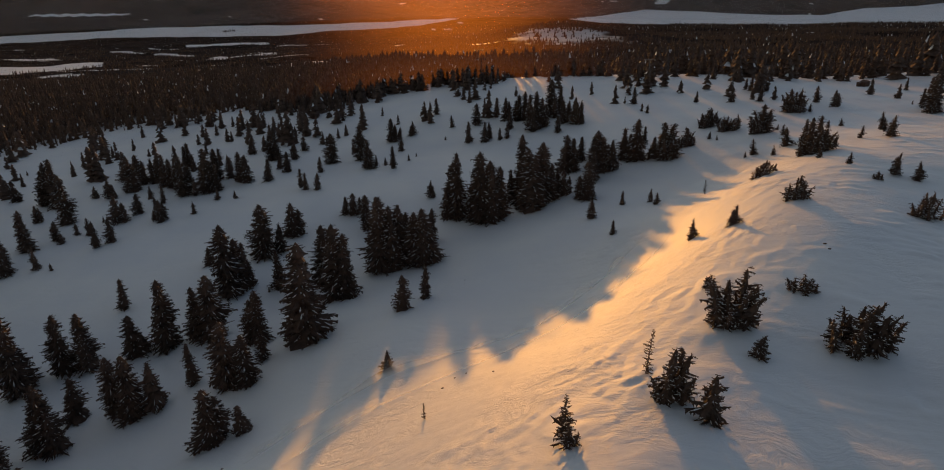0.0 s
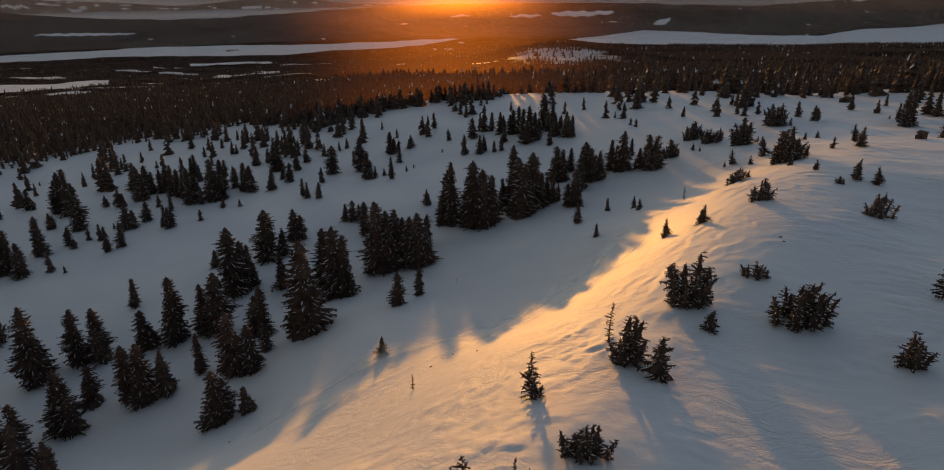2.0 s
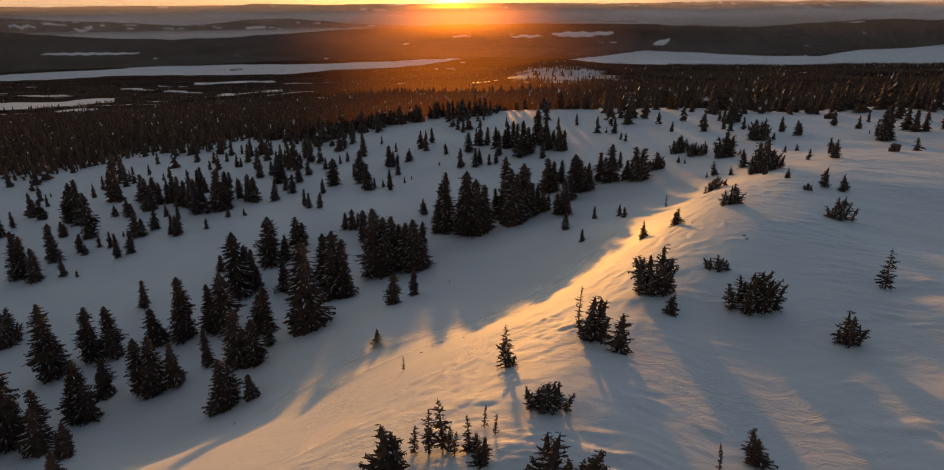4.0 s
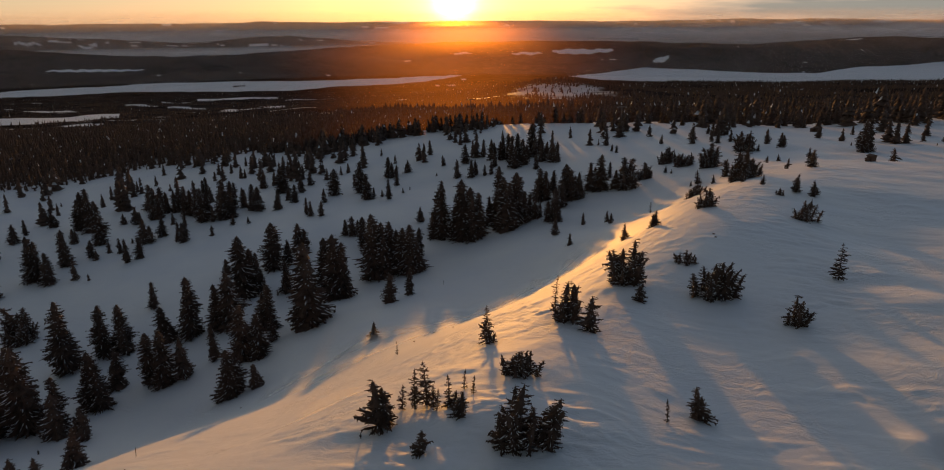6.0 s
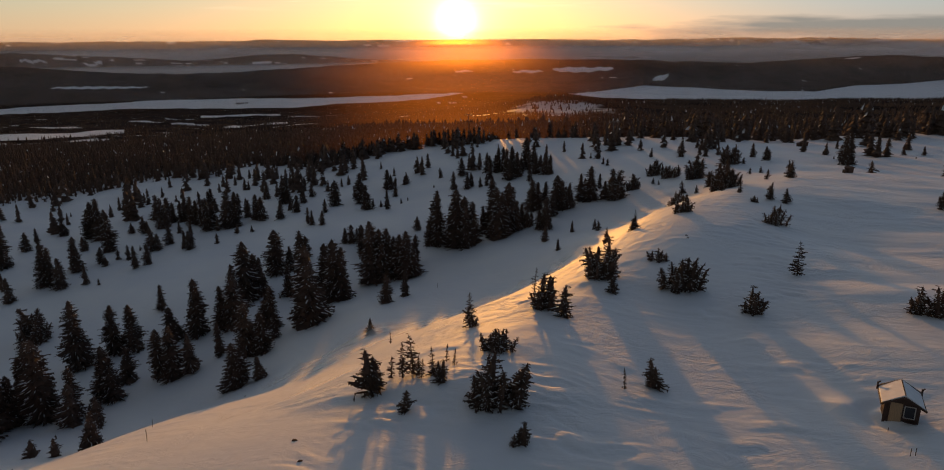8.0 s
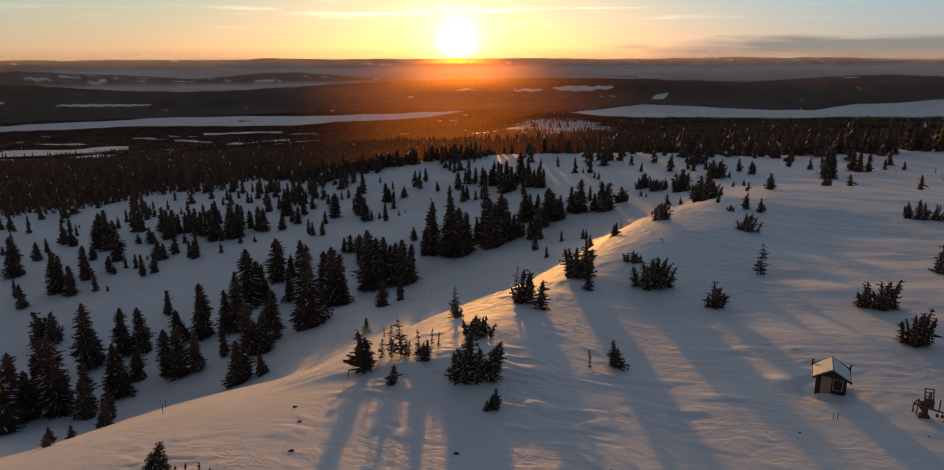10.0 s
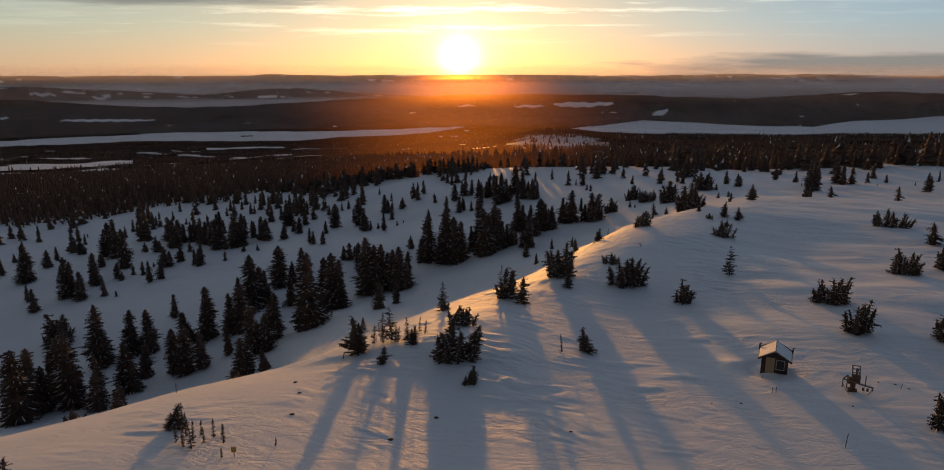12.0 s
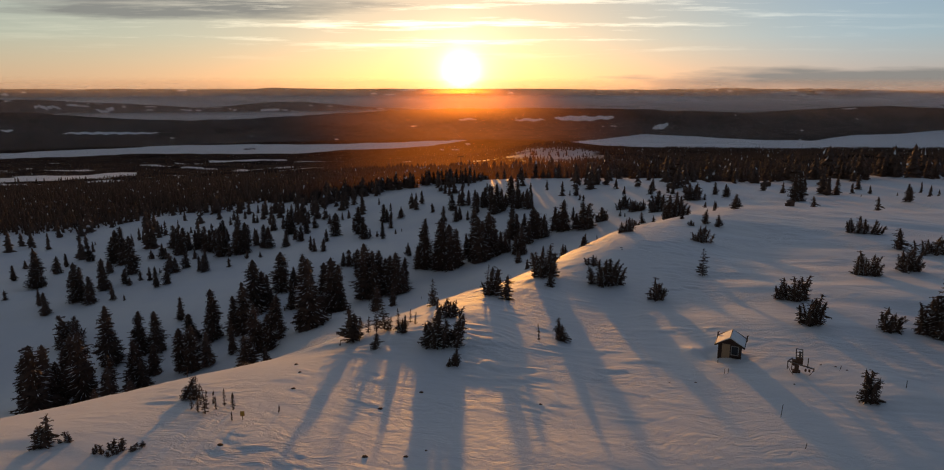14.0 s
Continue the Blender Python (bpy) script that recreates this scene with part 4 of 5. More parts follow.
# the thicker stand towards the forest edge on the left slope, and by the piste
edge_stand = []
for spot in (
    (-4.4, 256.3, 9), (-5.6, 256.9, 6.3), (-71.5, 247.7, 4.9), (-50.4, 253.2, 3.5), (36.7, 254.4, 2.3), (-22.4, 257.6, 7.2),
    (-64, 251.4, 7.2), (71.8, 246.2, 4.1), (34, 256, 6), (77.3, 244.6, 4.1), (-48.3, 255.5, 3.6), (-65.2, 251.8, 10.8),
    (-134, 222.3, 7.6), (-133.4, 222.7, 4.9), (-67, 252.4, 9), (109.3, 231.7, 1.5), (-114.2, 234.4, 6), (-115.2, 234.7, 11.1),
    (-32.7, 260.4, 3.4), (-24.4, 261.3, 6.4), (-57.6, 256.8, 6.9), (-117.2, 235.3, 10.3), (-43.7, 259.8, 8.3), (-69.1, 256.3, 6.4),
    (-148.3, 219, 5), (131.1, 225.4, 1.2), (-20.8, 266.1, 5.6), (-61.4, 260.1, 7.4), (140, 220.2, 1.8), (-99.2, 248.8, 4.8),
    (-78.6, 256.7, 8.3), (117.2, 237.5, 4.8), (-135.8, 232.9, 4.2), (117.8, 237.8, 7.3), (22.9, 268.6, 4.6), (56.2, 263.7, 4.5),
    (-64.3, 264.4, 5.6), (125, 235.3, 7.2), (149.7, 218.4, 4.2), (128.2, 235.3, 6.6), (113.3, 244.4, 4.7), (-38.9, 272.5, 3.2),
    (-53.6, 270.3, 6.7), (125.1, 239.5, 8), (30, 273.6, 4.5), (-10.1, 276.3, 5.8), (-86.3, 263.2, 3.7), (154.4, 221, 2.4),
    (138.4, 232.9, 3.2), (133.9, 236, 4.1), (-52, 273, 3.8), (-87.9, 263.7, 4.7), (-125, 248.1, 4.5), (-141.5, 238.7, 5.2),
    (-110, 255.8, 2.7), (-94, 262.7, 5.6), (5.6, 279.2, 3.8), (-8, 279.6, 7.8), (-127.3, 249.7, 5.1), (-97.4, 264, 3.7),
    (-140.8, 243.3, 1.6), (-12, 281.4, 4.9), (-153.5, 235.8, 6.4), (-120, 255.7, 6.1), (-85.9, 269.9, 6.8), (-163.5, 229.7, 7.4),
    (154.3, 230.1, 4), (-124.8, 257.1, 8.1), (-122.6, 258.4, 4.1), (-14.1, 287.2, 5), (-79.8, 277.2, 7.3), (-94.7, 273.7, 3.9),
    (-119.1, 265.2, 4.2), (-165.2, 238.8, 5.4), (-4.5, 293.1, 4), (-113.2, 272.8, 7.7), (-2.3, 295.6, 3.4), (-107.2, 278.7, 5.4),
    (121.1, 290.4, 5.5), (133.7, 310.9, 5.6),
):
    edge_stand.append((spot[0], spot[1], float(height(*spot[:2])) - 0.2, spot[2], spot[2] * dice.uniform(0.2, 0.3)))
for _ in range(650):
    x, y = dice.uniform(-165, 150), dice.uniform(215, 318)
    edge = float(np.interp(x, (-165, -138, -114, -69, -39, 0, 50, 86, 125, 150), (258, 292, 304, 286, 306, 316, 282, 258, 262, 265)))
    near = edge - y
    if near < 0 or near > 60 or dice.random() > math.exp(-near / (24 if x < -50 else 7)) * 0.8:
        continue
    h = dice.uniform(3.5, 9.0)
    edge_stand.append((x, y, float(height(x, y)) - 0.2, h, h * dice.uniform(0.2, 0.3)))
for _ in range(150):
    x, y = dice.uniform(-48, 6), dice.uniform(306, 345)
    h = dice.uniform(6, 10.5)
    edge_stand.append((x, y, float(height(x, y)) - 0.2, h, h * dice.uniform(0.18, 0.26)))
woods("forest", edge_stand, 9, "open stand of dark spruces at the forest edge", 9, 7)


def edge_keep(x, y):
    """Woods begin past the open hillside and thin out towards it."""
    u = np.abs(x) < 0.8 * y + 60
    return np.clip((y - np.interp(x, EDGE_X, EDGE_Y)) / 14, 0, 1) * u * (0.6 + 0.4 * (wander(x, y, 90, 21, 2) > -0.35))


woods("forest", scatter(8, 26000, (-420, -40), (205, 560), edge_keep, (4.0, 8.5)), 6, "dense dark spruce forest at the foot of the snow hill", 4, 5, 0.006)
woods("forest", scatter(1, 12000, (-420, 60), (205, 560), edge_keep, (5.0, 9.5)), 2, "dense dark spruce forest at the foot of the snow hill", 5, 5, 0.01)
woods("forest", scatter(2, 5200, (60, 420), (205, 560), lambda x, y: edge_keep(x, y) * np.clip(0.55 + 1.1 * wander(x, y, 45, 31, 2), 0.06, 1), (6.0, 12.0)), 3, "snow-dusted dark spruce forest beside the piste", 7, 7, 0.014)


def lowland_keep(x, y):
    """Thick woods with ragged snowy gaps between the stands."""
    thin = np.exp(-((x - 121) / 75) ** 2 - ((y - 985) / 130) ** 2)
    stands = 0.75 - 0.25 * thin + 0.9 * wander(x, y, 230, 22, 3) + 0.5 * grain(x / 30 + 5, y / 14)
    return (np.abs(x) < 0.8 * y) * ~open_bog(x, y) * np.clip(stands, 0.12, 1)


woods("forest", scatter(3, 60000, (-1250, 1250), (540, 1560), lowland_keep, (3.5, 7.5)), 4, "dark spruce forest with snowy gaps on the lowland", 2, 4, 0.008)
woods("forest", scatter(13, 26000, (-1900, 1900), (1560, 2700), lambda x, y: lowland_keep(x, y) * (height(x, y) > LAKE_Z + 2), (5.0, 9.0)), 14, "dark spruce forest along the shore of the frozen lake", 2, 4)
islets = []
for _ in range(26):
    u, r = dice.choice(((-0.335, 2620), (-0.325, 2640), (0.215, 2560), (0.2, 2580))), 0
    u, r = u
    x, y = u * r + dice.uniform(-14, 14), r + dice.uniform(-8, 8)
    islets.append((x, y, LAKE_Z - 0.2, dice.uniform(5, 9), 2.2))
woods("forest", islets, 12, "spruces on tiny islets in the frozen lake", 3, 5)

# see-through sheets that stand in for haze, mist and the sun's glow
def haze_sheet_material(name, density, z_top, z_fade, colour, forward, rough=0.8):
    """A mostly clear sheet in place of haze: its pale part lightens, its orange part adds the sun's glow."""
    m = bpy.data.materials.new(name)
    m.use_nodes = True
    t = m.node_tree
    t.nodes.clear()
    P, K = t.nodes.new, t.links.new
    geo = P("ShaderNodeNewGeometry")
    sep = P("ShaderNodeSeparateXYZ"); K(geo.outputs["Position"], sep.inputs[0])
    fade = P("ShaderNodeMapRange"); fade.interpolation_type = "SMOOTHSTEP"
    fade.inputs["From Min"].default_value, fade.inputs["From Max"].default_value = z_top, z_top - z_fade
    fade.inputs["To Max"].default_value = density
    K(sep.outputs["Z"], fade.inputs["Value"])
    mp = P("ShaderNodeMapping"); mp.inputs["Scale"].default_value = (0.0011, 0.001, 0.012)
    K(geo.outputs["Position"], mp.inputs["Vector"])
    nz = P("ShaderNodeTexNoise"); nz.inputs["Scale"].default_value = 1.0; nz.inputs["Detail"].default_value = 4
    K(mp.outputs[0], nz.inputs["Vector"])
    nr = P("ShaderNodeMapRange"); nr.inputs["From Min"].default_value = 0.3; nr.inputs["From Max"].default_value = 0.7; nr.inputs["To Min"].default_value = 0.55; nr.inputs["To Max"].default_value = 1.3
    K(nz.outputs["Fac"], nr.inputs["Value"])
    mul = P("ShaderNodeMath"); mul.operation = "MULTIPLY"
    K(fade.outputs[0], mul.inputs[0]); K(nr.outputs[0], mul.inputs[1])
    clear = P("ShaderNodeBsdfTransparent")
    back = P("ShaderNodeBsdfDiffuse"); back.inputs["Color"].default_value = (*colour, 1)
    # orange refraction lobe imitates the glow round and below the sun
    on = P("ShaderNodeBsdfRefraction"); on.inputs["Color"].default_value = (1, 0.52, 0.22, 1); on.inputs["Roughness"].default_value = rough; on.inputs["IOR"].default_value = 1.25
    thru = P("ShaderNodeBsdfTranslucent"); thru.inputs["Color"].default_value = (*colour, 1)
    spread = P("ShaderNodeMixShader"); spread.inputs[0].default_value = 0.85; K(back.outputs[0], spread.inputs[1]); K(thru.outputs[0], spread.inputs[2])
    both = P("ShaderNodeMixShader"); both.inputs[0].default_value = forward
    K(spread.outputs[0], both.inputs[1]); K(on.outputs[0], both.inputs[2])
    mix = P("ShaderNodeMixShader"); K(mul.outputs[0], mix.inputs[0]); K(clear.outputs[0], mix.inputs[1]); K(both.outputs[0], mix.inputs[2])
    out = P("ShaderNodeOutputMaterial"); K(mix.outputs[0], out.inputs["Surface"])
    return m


def haze_sheet(name, y, z0, z1, mat, lean, label):
    """A gently waving sheet across the valley that stands in for haze, glow and mist."""
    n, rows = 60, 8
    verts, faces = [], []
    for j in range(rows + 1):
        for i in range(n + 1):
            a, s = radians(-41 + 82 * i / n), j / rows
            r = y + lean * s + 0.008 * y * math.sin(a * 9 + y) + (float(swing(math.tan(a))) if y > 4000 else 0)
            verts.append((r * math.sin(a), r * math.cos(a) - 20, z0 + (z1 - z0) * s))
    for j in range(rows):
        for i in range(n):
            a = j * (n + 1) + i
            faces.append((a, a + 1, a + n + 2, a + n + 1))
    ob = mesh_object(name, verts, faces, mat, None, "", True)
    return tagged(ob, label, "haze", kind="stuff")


# sheets with forward above 0 add sun glow; the others pale the distance
haze_sheet("haze", 318, -60, 8, haze_sheet_material("edge_glow_sheet", 0.02, 5, 25, (0.85, 0.76, 0.70), 0.82), 0, "see-through sheet that adds a sun glow over the forest edge")
haze_sheet("haze", 700, -160, 5, haze_sheet_material("forest_glow_sheet", 0.022, 0, 50, (0.8, 0.75, 0.72), 0.9), 0, "see-through sheet that adds a sun glow over the near forest")
haze_sheet("haze", 1500, -260, 12, haze_sheet_material("lowland_glow_sheet", 0.022, 8, 60, (0.8, 0.75, 0.72), 0.9), 0, "see-through sheet that adds a sun glow over the wooded lowland")
haze_sheet("haze", 2450, -260, 30, haze_sheet_material("shore_glow_sheet", 0.032, 27, 50, (0.8, 0.75, 0.72), 1.0, 0.62), 0, "see-through sheet that adds a sun glow over the lake shore")
# leaning pale sheet: puts aerial haze in front of lake and hills
haze_sheet("haze", 3200, -260, 60, haze_sheet_material("lake_haze_sheet", 0.10, 50, 40, (0.85, 0.76, 0.74), 0.0), -700, "see-through pale sheet imitating haze over the frozen lake")
haze_sheet("haze", 4180, -220, 40, haze_sheet_material("far_glow_sheet", 0.065, 34, 40, (0.85, 0.78, 0.76), 1.0, 0.45), 0, "see-through sheet that adds a sun glow before the far hills")
# two more pale sheets that lighten the ridges behind, as haze would
haze_sheet("haze", 4230, -220, 60, haze_sheet_material("hill_haze_sheet", 0.2, 40, 40, (0.85, 0.78, 0.77), 0.0), -100, "see-through pale sheet imitating haze before the far hills")
haze_sheet("haze", 4640, -220, 110, haze_sheet_material("last_hill_haze_sheet", 0.28, 90, 50, (0.85, 0.78, 0.77), 0.0), -100, "see-through pale sheet imitating haze before the last hills")
haze_sheet("mist_bank", 4330, -215, -85, haze_sheet_material("valley_mist", 0.85, -98, 45, (0.94, 0.90, 0.88), 0.0), -200, "pale mist lying in a far valley")
haze_sheet("mist_bank", 4800, -190, 0, haze_sheet_material("far_valley_mist", 0.95, -10, 60, (0.94, 0.90, 0.88), 0.0), -150, "pale mist lying in a far valley")


STREAMS = (
    (((-37, 105), (-29.5, 112), (-21.5, 117), (-13, 121), (-5, 123.5), (3, 131), (8.5, 138), (17, 150)), 1.9, 0.80),
    (((-33, 101), (-25, 107), (-17, 111), (-9, 115), (-1, 119), (7, 127), (14, 136), (22, 148)), 1.4, 0.55),
    (((-29, 72), (-25, 77), (-20.5, 82), (-15.5, 83.5), (-10.5, 82.5), (-6, 80.5)), 1.0, 0.65),
)


def spindrift():
    """Fine snow that the wind lifts off the crest: low, ragged, see-through veils along the flank."""
    m = haze_sheet_material("blown_snow", 1.0, 1000, 1, (0.9, 0.88, 0.86), 0.0)
    t = m.node_tree
    thin = t.nodes.new("ShaderNodeAttribute"); thin.attribute_name = "veil"
    cover_mix = [n for n in t.nodes if n.type == "MIX_SHADER" and n.inputs[1].links[0].from_node.type == "BSDF_TRANSPARENT"][0]
    t.links.new(thin.outputs["Fac"], cover_mix.inputs[0])
    rows = 11
    for k, (way, tallest, dense) in enumerate(STREAMS):
        way = np.array(way, float)
        leg = np.concatenate([[0], np.cumsum(np.hypot(*np.diff(way, axis=0).T))])
        along = np.arange(0, leg[-1], 0.45)
        soft_x, soft_y = (np.convolve(np.pad(np.interp(along, leg, way[:, c]), 14, mode="edge"), np.ones(29) / 29, "valid") for c in (0, 1))
        soft_x = soft_x + 0.7 * grain(along / 5, along * 0 + 20 + k)
        base = ground_at(soft_x, soft_y)
        tall = tallest * np.clip(0.62 + 0.55 * grain(along / 7, along * 0 + 3 + k) + 0.3 * grain(along / 2.2, along * 0 + 8 + k), 0.15, 1.2)
        ends = smooth(0, 9, along) * (1 - smooth(leg[-1] - 14, leg[-1] - 1, along))
        verts, veil = [], []
        for j in range(rows):
            f = j / (rows - 1)
            verts += list(zip(soft_x - 0.5 * f * tall, soft_y + 0.3 * f * tall, base - 0.1 + f * tall))
            veil += list(dense * ends * (1 - f) ** 1.3 * np.clip(0.65 + 0.6 * grain(along / 4 + f * 2, along * 0 + f * 3 + k), 0.12, 1))
        n = len(along)
        faces = [(j * n + i, j * n + i + 1, (j + 1) * n + i + 1, (j + 1) * n + i) for j in range(rows - 1) for i in range(n - 1)]
        ob = mesh_object("spindrift", verts, faces, m, None, "", True)
        ob.data.attributes.new("veil", "FLOAT", "POINT").data.foreach_set("value", np.array(veil, float))
        tagged(ob, "low veil of sunlit snow blown along the flank", "blown snow", kind="stuff")


spindrift()


# the hut
def box(b, x0, x1, y0, y1, z0, z1):
    b.add([(x0, y0, z0), (x1, y0, z0), (x1, y1, z0), (x0, y1, z0), (x0, y0, z1), (x1, y0, z1), (x1, y1, z1), (x0, y1, z1)],
          [(0, 3, 2, 1), (4, 5, 6, 7), (0, 1, 5, 4), (1, 2, 6, 5), (2, 3, 7, 6), (3, 0, 4, 7)])


def box_part(name, mat, parent, *dims, label=""):
    b = Builder()
    box(b, *dims)
    return mesh_object(name, b.v, b.f, mat, parent, label)


def prism(b, profile, y0, y1):
    """An outline in x and z drawn out from y0 to y1."""
    n = len(profile)
    b.add([(x, y0, z) for x, z in profile] + [(x, y1, z) for x, z in profile],
          [tuple(range(n)), tuple(range(2 * n - 1, n - 1, -1))] + [((k + 1) % n, k, n + k, n + (k + 1) % n) for k in range(n)])


def beam(b, p, q, r):
    """A square bar between two points."""
    p, q = Vector(p), Vector(q)
    d = (q - p).normalized()
    s = d.cross(Vector((0, 0, 1)) if abs(d.z) < 0.9 else Vector((1, 0, 0))).normalized() * r
    u = d.cross(s).normalized() * r
    b.add([p - s - u, p + s - u, p + s + u, p - s + u, q - s - u, q + s - u, q + s + u, q - s + u],
          [(0, 3, 2, 1), (4, 5, 6, 7), (0, 1, 5, 4), (1, 2, 6, 5), (2, 3, 7, 6), (3, 0, 4, 7)])


def make_hut(x, y, turn):
    """A plank hut, half drifted in: pale door and framed window in the gable front."""
    z = float(ground_at(x, y))
    hut = tagged(new("hut"), "small dark-stained wooden hut with a snow-covered gable roof, drifted in snow", "hut")
    hw, hd, eave, top = 1.12, 1.0, 1.62, 2.22
    box_part("wall", PLANK_DARK, hut, -hw, -hw + 0.1, -hd, hd, -0.5, eave, label="dark plank side wall")
    box_part("wall", PLANK_DARK, hut, hw - 0.1, hw, -hd, hd, -0.5, eave, label="dark plank side wall")
    for y0, y1 in ((-hd, -hd + 0.1), (hd - 0.1, hd)):
        b = Builder()
        prism(b, [(-hw + 0.1, -0.5), (hw - 0.1, -0.5), (hw - 0.1, eave), (0, top), (-hw + 0.1, eave)], y0, y1)
        front = mesh_object("gable_wall", b.v, b.f, PLANK_DARK, hut)
    for k in range(11):
        px = -hw + 0.1 + k * (2 * hw - 0.2) / 10
        if abs(px + 0.38) < 0.45 or abs(px - 0.5) < 0.4:
            continue
        box_part("plank", PLANK_DARK, hut, px - 0.085, px + 0.085, -hd - 0.025, -hd - 0.003, -0.4, eave - 0.1 + 0.4 * (1 - abs(px) / hw))
    for px in (-hw, hw):
        box_part("corner_post", PLANK_DARK, hut, px - 0.09, px + 0.09, -hd - 0.06, -hd + 0.06, -0.5, eave)
    door = box_part("door", DOOR_WOOD, hut, -0.80, 0.02, -hd - 0.05, -hd - 0.004, -0.2, 1.52, label="pale wooden door")
    box_part("handle", STEEL, door, -0.06, -0.02, -hd - 0.10, -hd - 0.055, 0.70, 0.80)
    box_part("door_frame", PLANK_DARK, hut, -0.90, -0.81, -hd - 0.06, -hd - 0.004, -0.2, 1.6)
    win = box_part("window", GLASS, hut, 0.20, 0.86, -hd - 0.03, -hd - 0.006, 0.42, 1.34, label="dark window pane")
    for d in ((0.14, 0.20, 0.36, 1.40), (0.86, 0.92, 0.36, 1.40), (0.20, 0.86, 1.34, 1.40), (0.20, 0.86, 0.36, 0.42)):
        box_part("window_frame", WHITE_TRIM, win, d[0], d[1], -hd - 0.06, -hd - 0.004, d[2], d[3], label="weathered white frame")
    box_part("bench", PLANK_DARK, hut, 0.25, 1.0, -hd - 0.35, -hd - 0.08, 0.12, 0.18)
    over, fr = 0.42, 0.42
    for side in (-1, 1):
        ex = side * (hw + over)
        ez = eave - over * (top - eave) / hw - 0.02
        b = Builder()
        prof = [(0, top), (ex, ez), (ex, ez + 0.07), (0, top + 0.07)]
        prism(b, prof if side < 0 else prof[::-1], -hd - fr, hd + fr)
        mesh_object("roof_slope", b.v, b.f, PLANK_DARK, hut)
        b = Builder()
        prof = [(0, top + 0.075), (ex * 0.96, ez + 0.095), (ex * 0.93, ez + 0.20), (ex * 0.4, (top + ez) / 2 + 0.30), (0, top + 0.26)]
        prism(b, prof if side < 0 else prof[::-1], -hd - fr + 0.04, hd + fr - 0.04)
        mesh_object("roof_snow", b.v, b.f, TREE_SNOW, hut, "smooth snow on the roof")
        b = Builder()
        beam(b, (0, -hd - fr - 0.03, top + 0.05), (ex, -hd - fr - 0.03, ez + 0.03), 0.07)
        mesh_object("barge_board", b.v, b.f, PLANK_DARK, hut)
        b = Builder()
        beam(b, (0, hd + fr + 0.03, top + 0.12), (ex, hd + fr + 0.03, ez + 0.10), 0.09)
        mesh_object("barge_board", b.v, b.f, PLANK_DARK, hut)
        b = Builder()
        beam(b, (ex, hd + fr, ez - 0.1), (ex, hd + fr, ez + 0.55), 0.06)
        beam(b, (ex, hd + fr, ez + 0.45), (ex + 0.16, hd + fr, ez + 0.62), 0.04)
        mesh_object("bracket", b.v, b.f, PLANK_DARK, hut)
    b = Builder()
    beam(b, (0, -hd - fr, top + 0.27), (0, hd + fr, top + 0.27), 0.035)
    mesh_object("ridge_board", b.v, b.f, PLANK_DARK, hut)
    hut.matrix_basis = pose(x, y, z, 0, 0, turn) @ Matrix.Scale(0.97, 4)


make_hut(27.25, 67.3, -26)


def make_lift_station(x, y):
    """A drag lift's return frame: a lattice head on a steel column, side rails and a hanging cable loop."""
    z = float(ground_at(x, y))
    st = tagged(new("lift_station"), "rusty steel drag-lift return frame with a hanging cable loop", "lift machine")
    box_part("column", RUST, st, -0.28, 0.12, -0.2, 0.2, -0.4, 1.25)
    head = Builder()
    for px in (-0.18, 0.42):
        beam(head, (px, 0, 1.1), (px - 0.1, 0.1, 2.55), 0.05)
    for k in range(5):
        zz = 1.2 + 0.33 * k
        beam(head, (-0.18 - 0.02 * k, 0.02 * k, zz), (0.42 - 0.02 * k, 0.02 * k, zz), 0.035)
    mesh_object("lattice_head", head.v, head.f, STEEL, st)
    box_part("motor_box", RUST, st, -0.2, 0.45, -0.25, 0.3, 0.9, 1.6)
    box_part("gear_housing", RUST, st, -0.5, -0.2, -0.2, 0.25, 0.75, 1.3)
    box_part("brace", STEEL, st, 0.02, 0.22, -0.06, 0.06, 1.55, 2.3)
    box_part("footing", RUST, st, -0.45, 0.3, -0.3, 0.3, -0.4, 0.2)
    b = Builder()
    beam(b, (-0.95, -0.2, 1.15), (1.55, -0.35, 0.75), 0.06)
    mesh_object("crossbar", b.v, b.f, STEEL, st)
    for p, q in (((-0.95, -0.2, 1.2), (-0.95, -0.2, 0.3)), ((-0.95, -0.2, 1.15), (-0.5, 0.5, 1.3)), ((-0.5, 0.5, 1.3), (-0.5, 0.5, -0.2)), ((0.95, 0.3, 1.6), (0.95, 0.3, 0.5)), ((1.5, -0.35, 0.8), (1.5, -0.35, 0.45))):
        b = Builder()
        beam(b, p, q, 0.045)
        mesh_object("rail", b.v, b.f, STEEL, st)
    for px in (0.75, 1.1):
        box_part("weight", RUST, st, px - 0.09, px + 0.09, -0.4, -0.2, 0.35, 0.6)
    b = Builder()
    pts = [(-0.95 + 2.45 * s, -0.3 - 0.7 * math.sin(math.pi * s), 0.75 - 0.1 * s - 0.95 * math.sin(math.pi * s) ** 0.7) for s in (k / 12 for k in range(13))]
    for p, q in zip(pts, pts[1:]):
        beam(b, p, q, 0.022)
    mesh_object("cable_loop", b.v, b.f, STEEL, st)
    st.matrix_basis = pose(x, y, z, 0, 0, -24) @ Matrix.Scale(0.95, 4)


make_lift_station(31.6, 61.4)


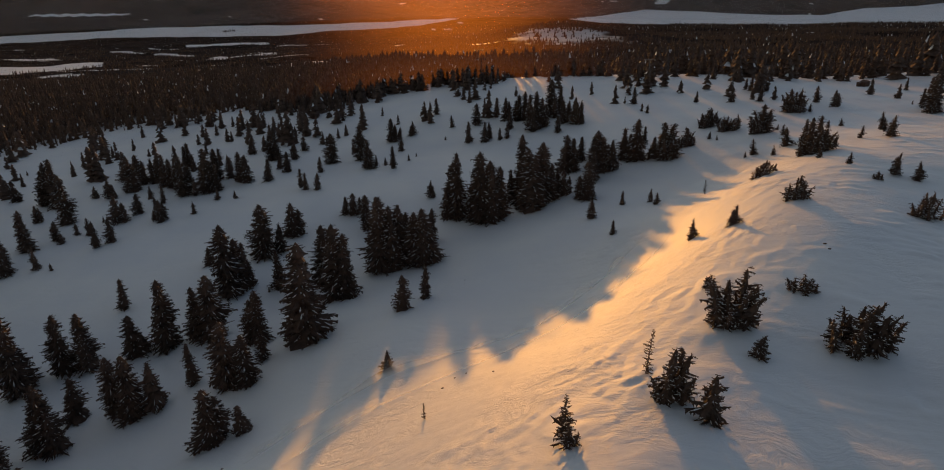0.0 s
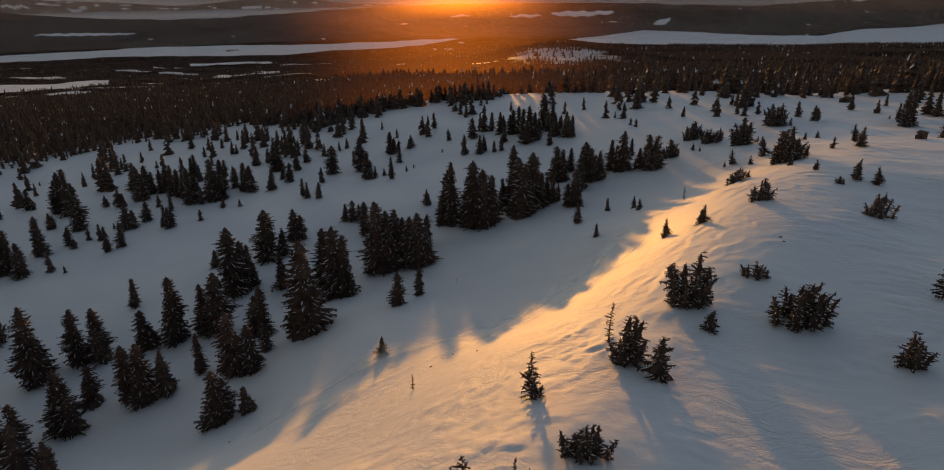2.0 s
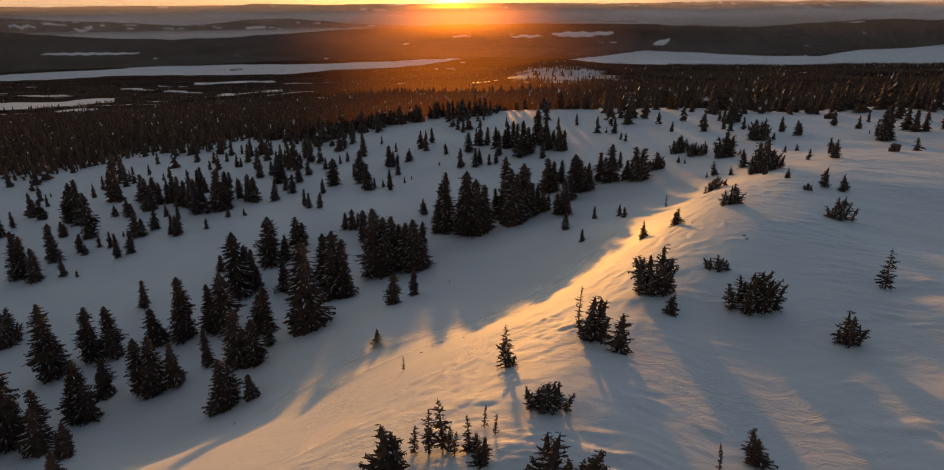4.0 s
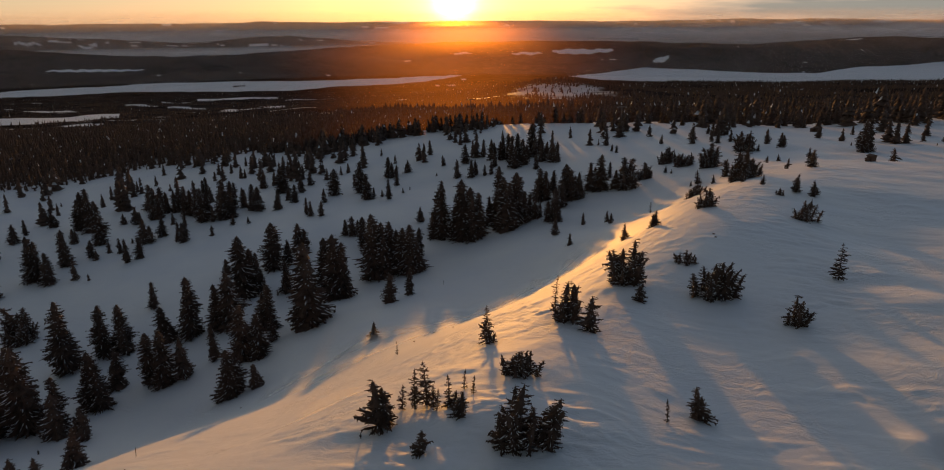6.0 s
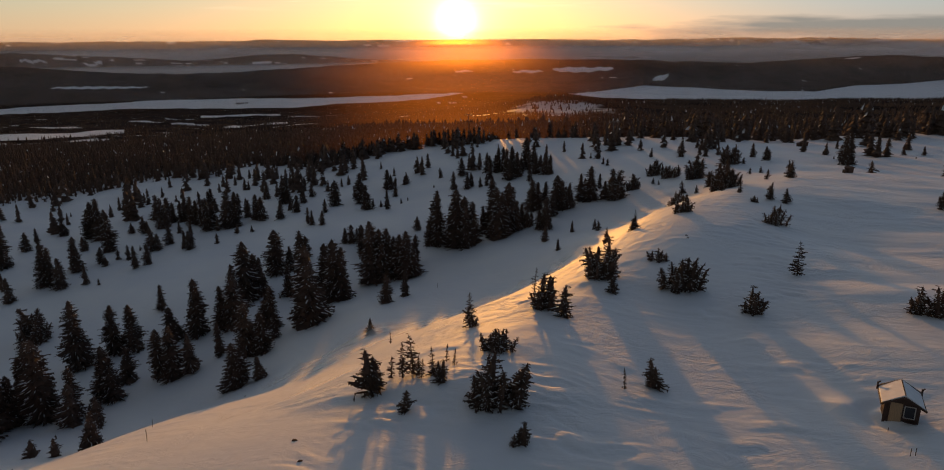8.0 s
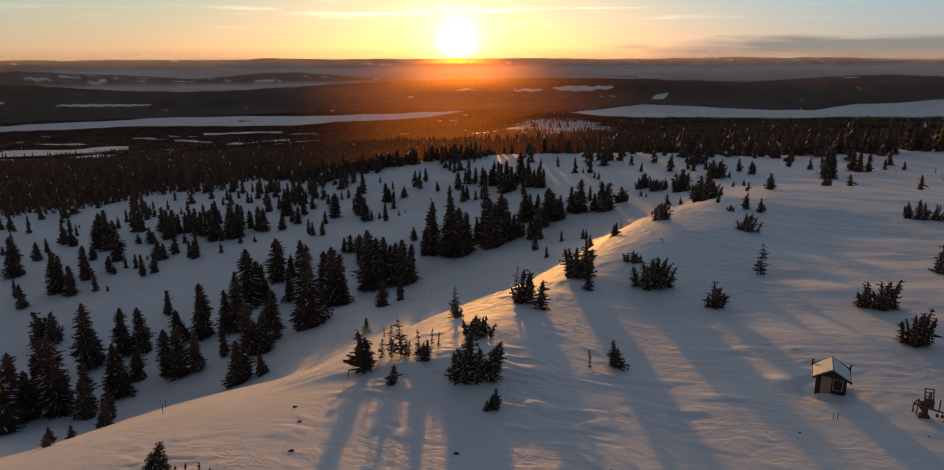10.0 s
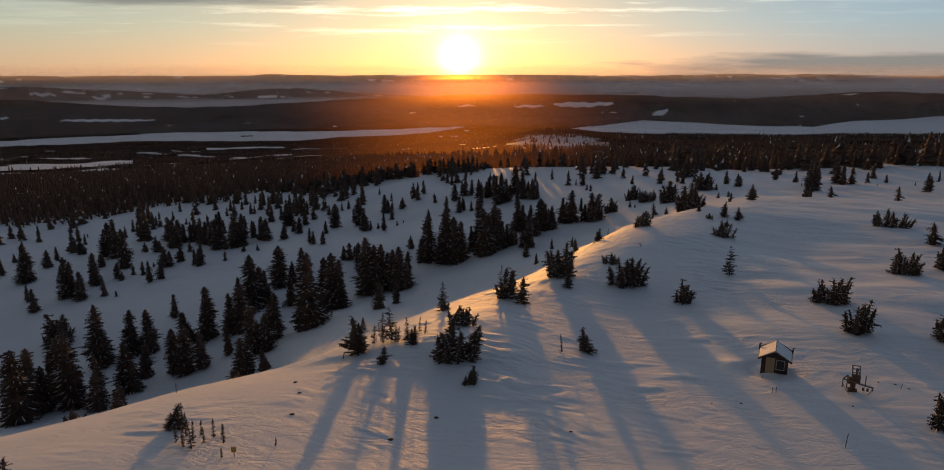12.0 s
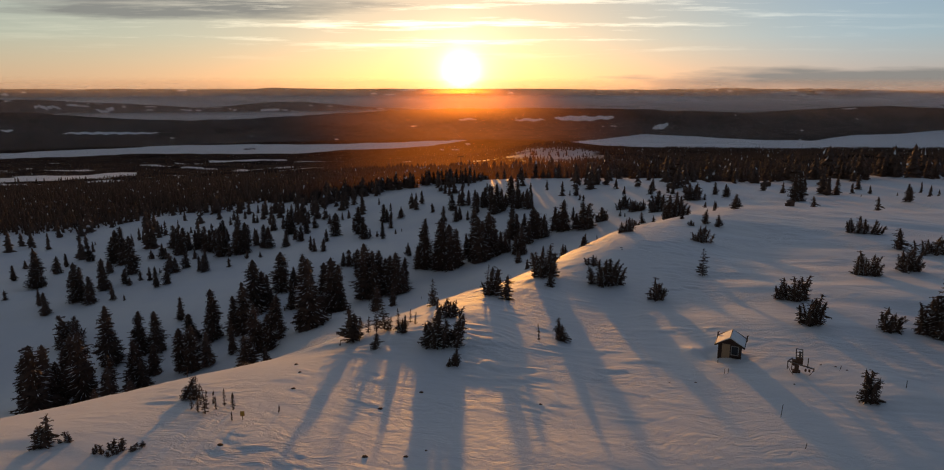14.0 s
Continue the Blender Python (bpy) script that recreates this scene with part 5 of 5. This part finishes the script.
def stake(x, y, h, lean=0.0, bars=1):
    z = float(ground_at(x, y))
    ob = tagged(new("marker_stake"), "thin dark wooden stake stuck in the snow", "stake", "stakes round the hut")
    for k in range(bars):
        b = Builder()
        beam(b, (k * 0.35, 0, -0.2), (k * 0.35 + lean, 0, h), 0.018)
        mesh_object("pole", b.v, b.f, PLANK_DARK, ob)
    ob.location = (x, y, z)


stake(24.6, 61.7, 0.60, 0.00, 2)
stake(25.7, 51.8, 1.17, 0.10, 1)
stake(35.7, 61.3, 0.49, 0.15, 1)
stake(39.2, 56.5, 0.74, 0.00, 1)
stake(25.1, 46.3, 0.46, 0.10, 1)
stake(-33.0, 71.3, 1.20, 0.05, 1)
stake(-12.2, 148.5, 0.90, 0.00, 1)
stake(-37.4, 80.7, 0.93, 0.10, 1)
stake(25.2, 65.2, 0.30, 0.00, 1)


def sign(x, y):
    z = float(ground_at(x, y))
    ob = tagged(new("trail_sign"), "small plain yellow trail sign on a thin post", "sign")
    box_part("post", PLANK_DARK, ob, -0.03, 0.03, -0.03, 0.03, -0.3, 0.75)
    box_part("board", YELLOW, ob, -0.2, 0.2, -0.05, -0.032, 0.45, 0.95, label="yellow board")
    ob.matrix_basis = pose(x, y, z, 0, 0, 15) @ Matrix.Scale(0.8, 4)


sign(-18.5, 48.3)


def stone(x, y, r, seed):
    rng = random.Random(seed)
    z = float(ground_at(x, y))
    b = Builder()
    rings = []
    for k, (rr, zz) in enumerate(((0.9, -0.2), (1.0, 0.15), (0.75, 0.45), (0.3, 0.6))):
        rings += [(r * rr * rng.uniform(0.75, 1.2) * math.cos(6.283 * j / 7) * 1.3, r * rr * rng.uniform(0.75, 1.2) * math.sin(6.283 * j / 7), r * zz) for j in range(7)]
    faces = [(k * 7 + j, k * 7 + (j + 1) % 7, k * 7 + 7 + (j + 1) % 7, k * 7 + 7 + j) for k in range(3) for j in range(7)] + [tuple(range(21, 28))]
    b.add(rings, faces)
    ob = mesh_object("stone", b.v, b.f, RUST)
    ob.location = (x, y, z)
    tagged(ob, "dark stone poking through the snow crust", "stone", "stones on the slope")


stone(-17.2, 60.8, 0.14, 0)
stone(-16.5, 55.8, 0.17, 1)
stone(-18.5, 43.5, 0.17, 2)
stone(-5.2, 43.9, 0.14, 3)
stone(-5.0, 56.3, 0.17, 4)
stone(-8.2, 52.2, 0.17, 5)
stone(-3.8, 45.1, 0.08, 6)
stone(18.8, 60.3, 0.08, 7)
stone(34.7, 62.9, 0.09, 8)
stone(35.8, 62.2, 0.09, 9)
stone(36.4, 61.2, 0.09, 10)
stone(30.0, 58.5, 0.08, 11)
stone(37.8, 58.6, 0.09, 12)
stone(21.2, 60.0, 0.09, 13)
stone(-18.5, 64.3, 0.17, 14)
stone(-37.9, 107.7, 0.11, 15)
stone(26.2, 116.6, 0.17, 16)
stone(26.0, 115.2, 0.14, 17)
stone(-14.5, 108.1, 0.14, 18)
stone(-13.3, 110.5, 0.11, 19)
stone(-12.1, 111.0, 0.11, 20)
stone(-9.4, 107.7, 0.11, 21)
stone(-8.1, 43.4, 0.17, 22)
stone(5.7, 54.8, 0.11, 23)


def pylon(x, y, h):
    """A drag-lift pylon: a tapered mast with a cross arm and sheaves."""
    z = float(ground_at(x, y))
    ob = tagged(new("lift_pylon"), "slim steel ski-lift pylon with a cross arm", "pylon", "lift pylons")
    b = Builder()
    b.tube([(0, 0, -0.5), (0, 0, h * 0.5), (0, 0, h)], [0.3, 0.22, 0.16], 8)
    mesh_object("mast", b.v, b.f, STEEL, ob)
    b = Builder()
    beam(b, (-1.7, 0, h), (1.7, 0, h), 0.12)
    mesh_object("cross_arm", b.v, b.f, STEEL, ob)
    for px in (-1.5, 1.5):
        box_part("sheave_frame", STEEL, ob, px - 0.15, px + 0.15, -1.0, 1.0, h - 0.35, h - 0.1)
    ob.location = (x, y, z)


pylon(47.3, 269.4, 10.4)
pylon(-6.0, 316.0, 11.9)


def shed(x, y, w, h, turn, mat, label):
    z = float(ground_at(x, y))
    ob = tagged(new("shed"), label, "shed", "sheds by the piste")
    box_part("wall", mat, ob, -w / 2, w / 2, -w * 0.4, w * 0.4, -0.4, h)
    b = Builder()
    prism(b, [(-w * 0.62, h), (w * 0.62, h), (w * 0.62, h + 0.1), (0, h + w * 0.3), (-w * 0.62, h + 0.1)], -w * 0.5, w * 0.5)
    mesh_object("roof", b.v, b.f, mat, ob)
    ob.matrix_basis = pose(x, y, z, 0, 0, turn)


shed(90.1, 188.8, 1.6, 1.3, 20, RUST, 'small rust-brown wooden lift shed in the snow')
shed(88.8, 188.3, 0.8, 0.7, 20, RUST, 'small rust-brown wooden lift shed in the snow')
shed(120.1, 273.5, 2.2, 1.4, 20, RUST, 'small rust-brown wooden lift shed in the snow')
shed(118.5, 273.9, 1.4, 1.0, 20, RUST, 'small rust-brown wooden lift shed in the snow')
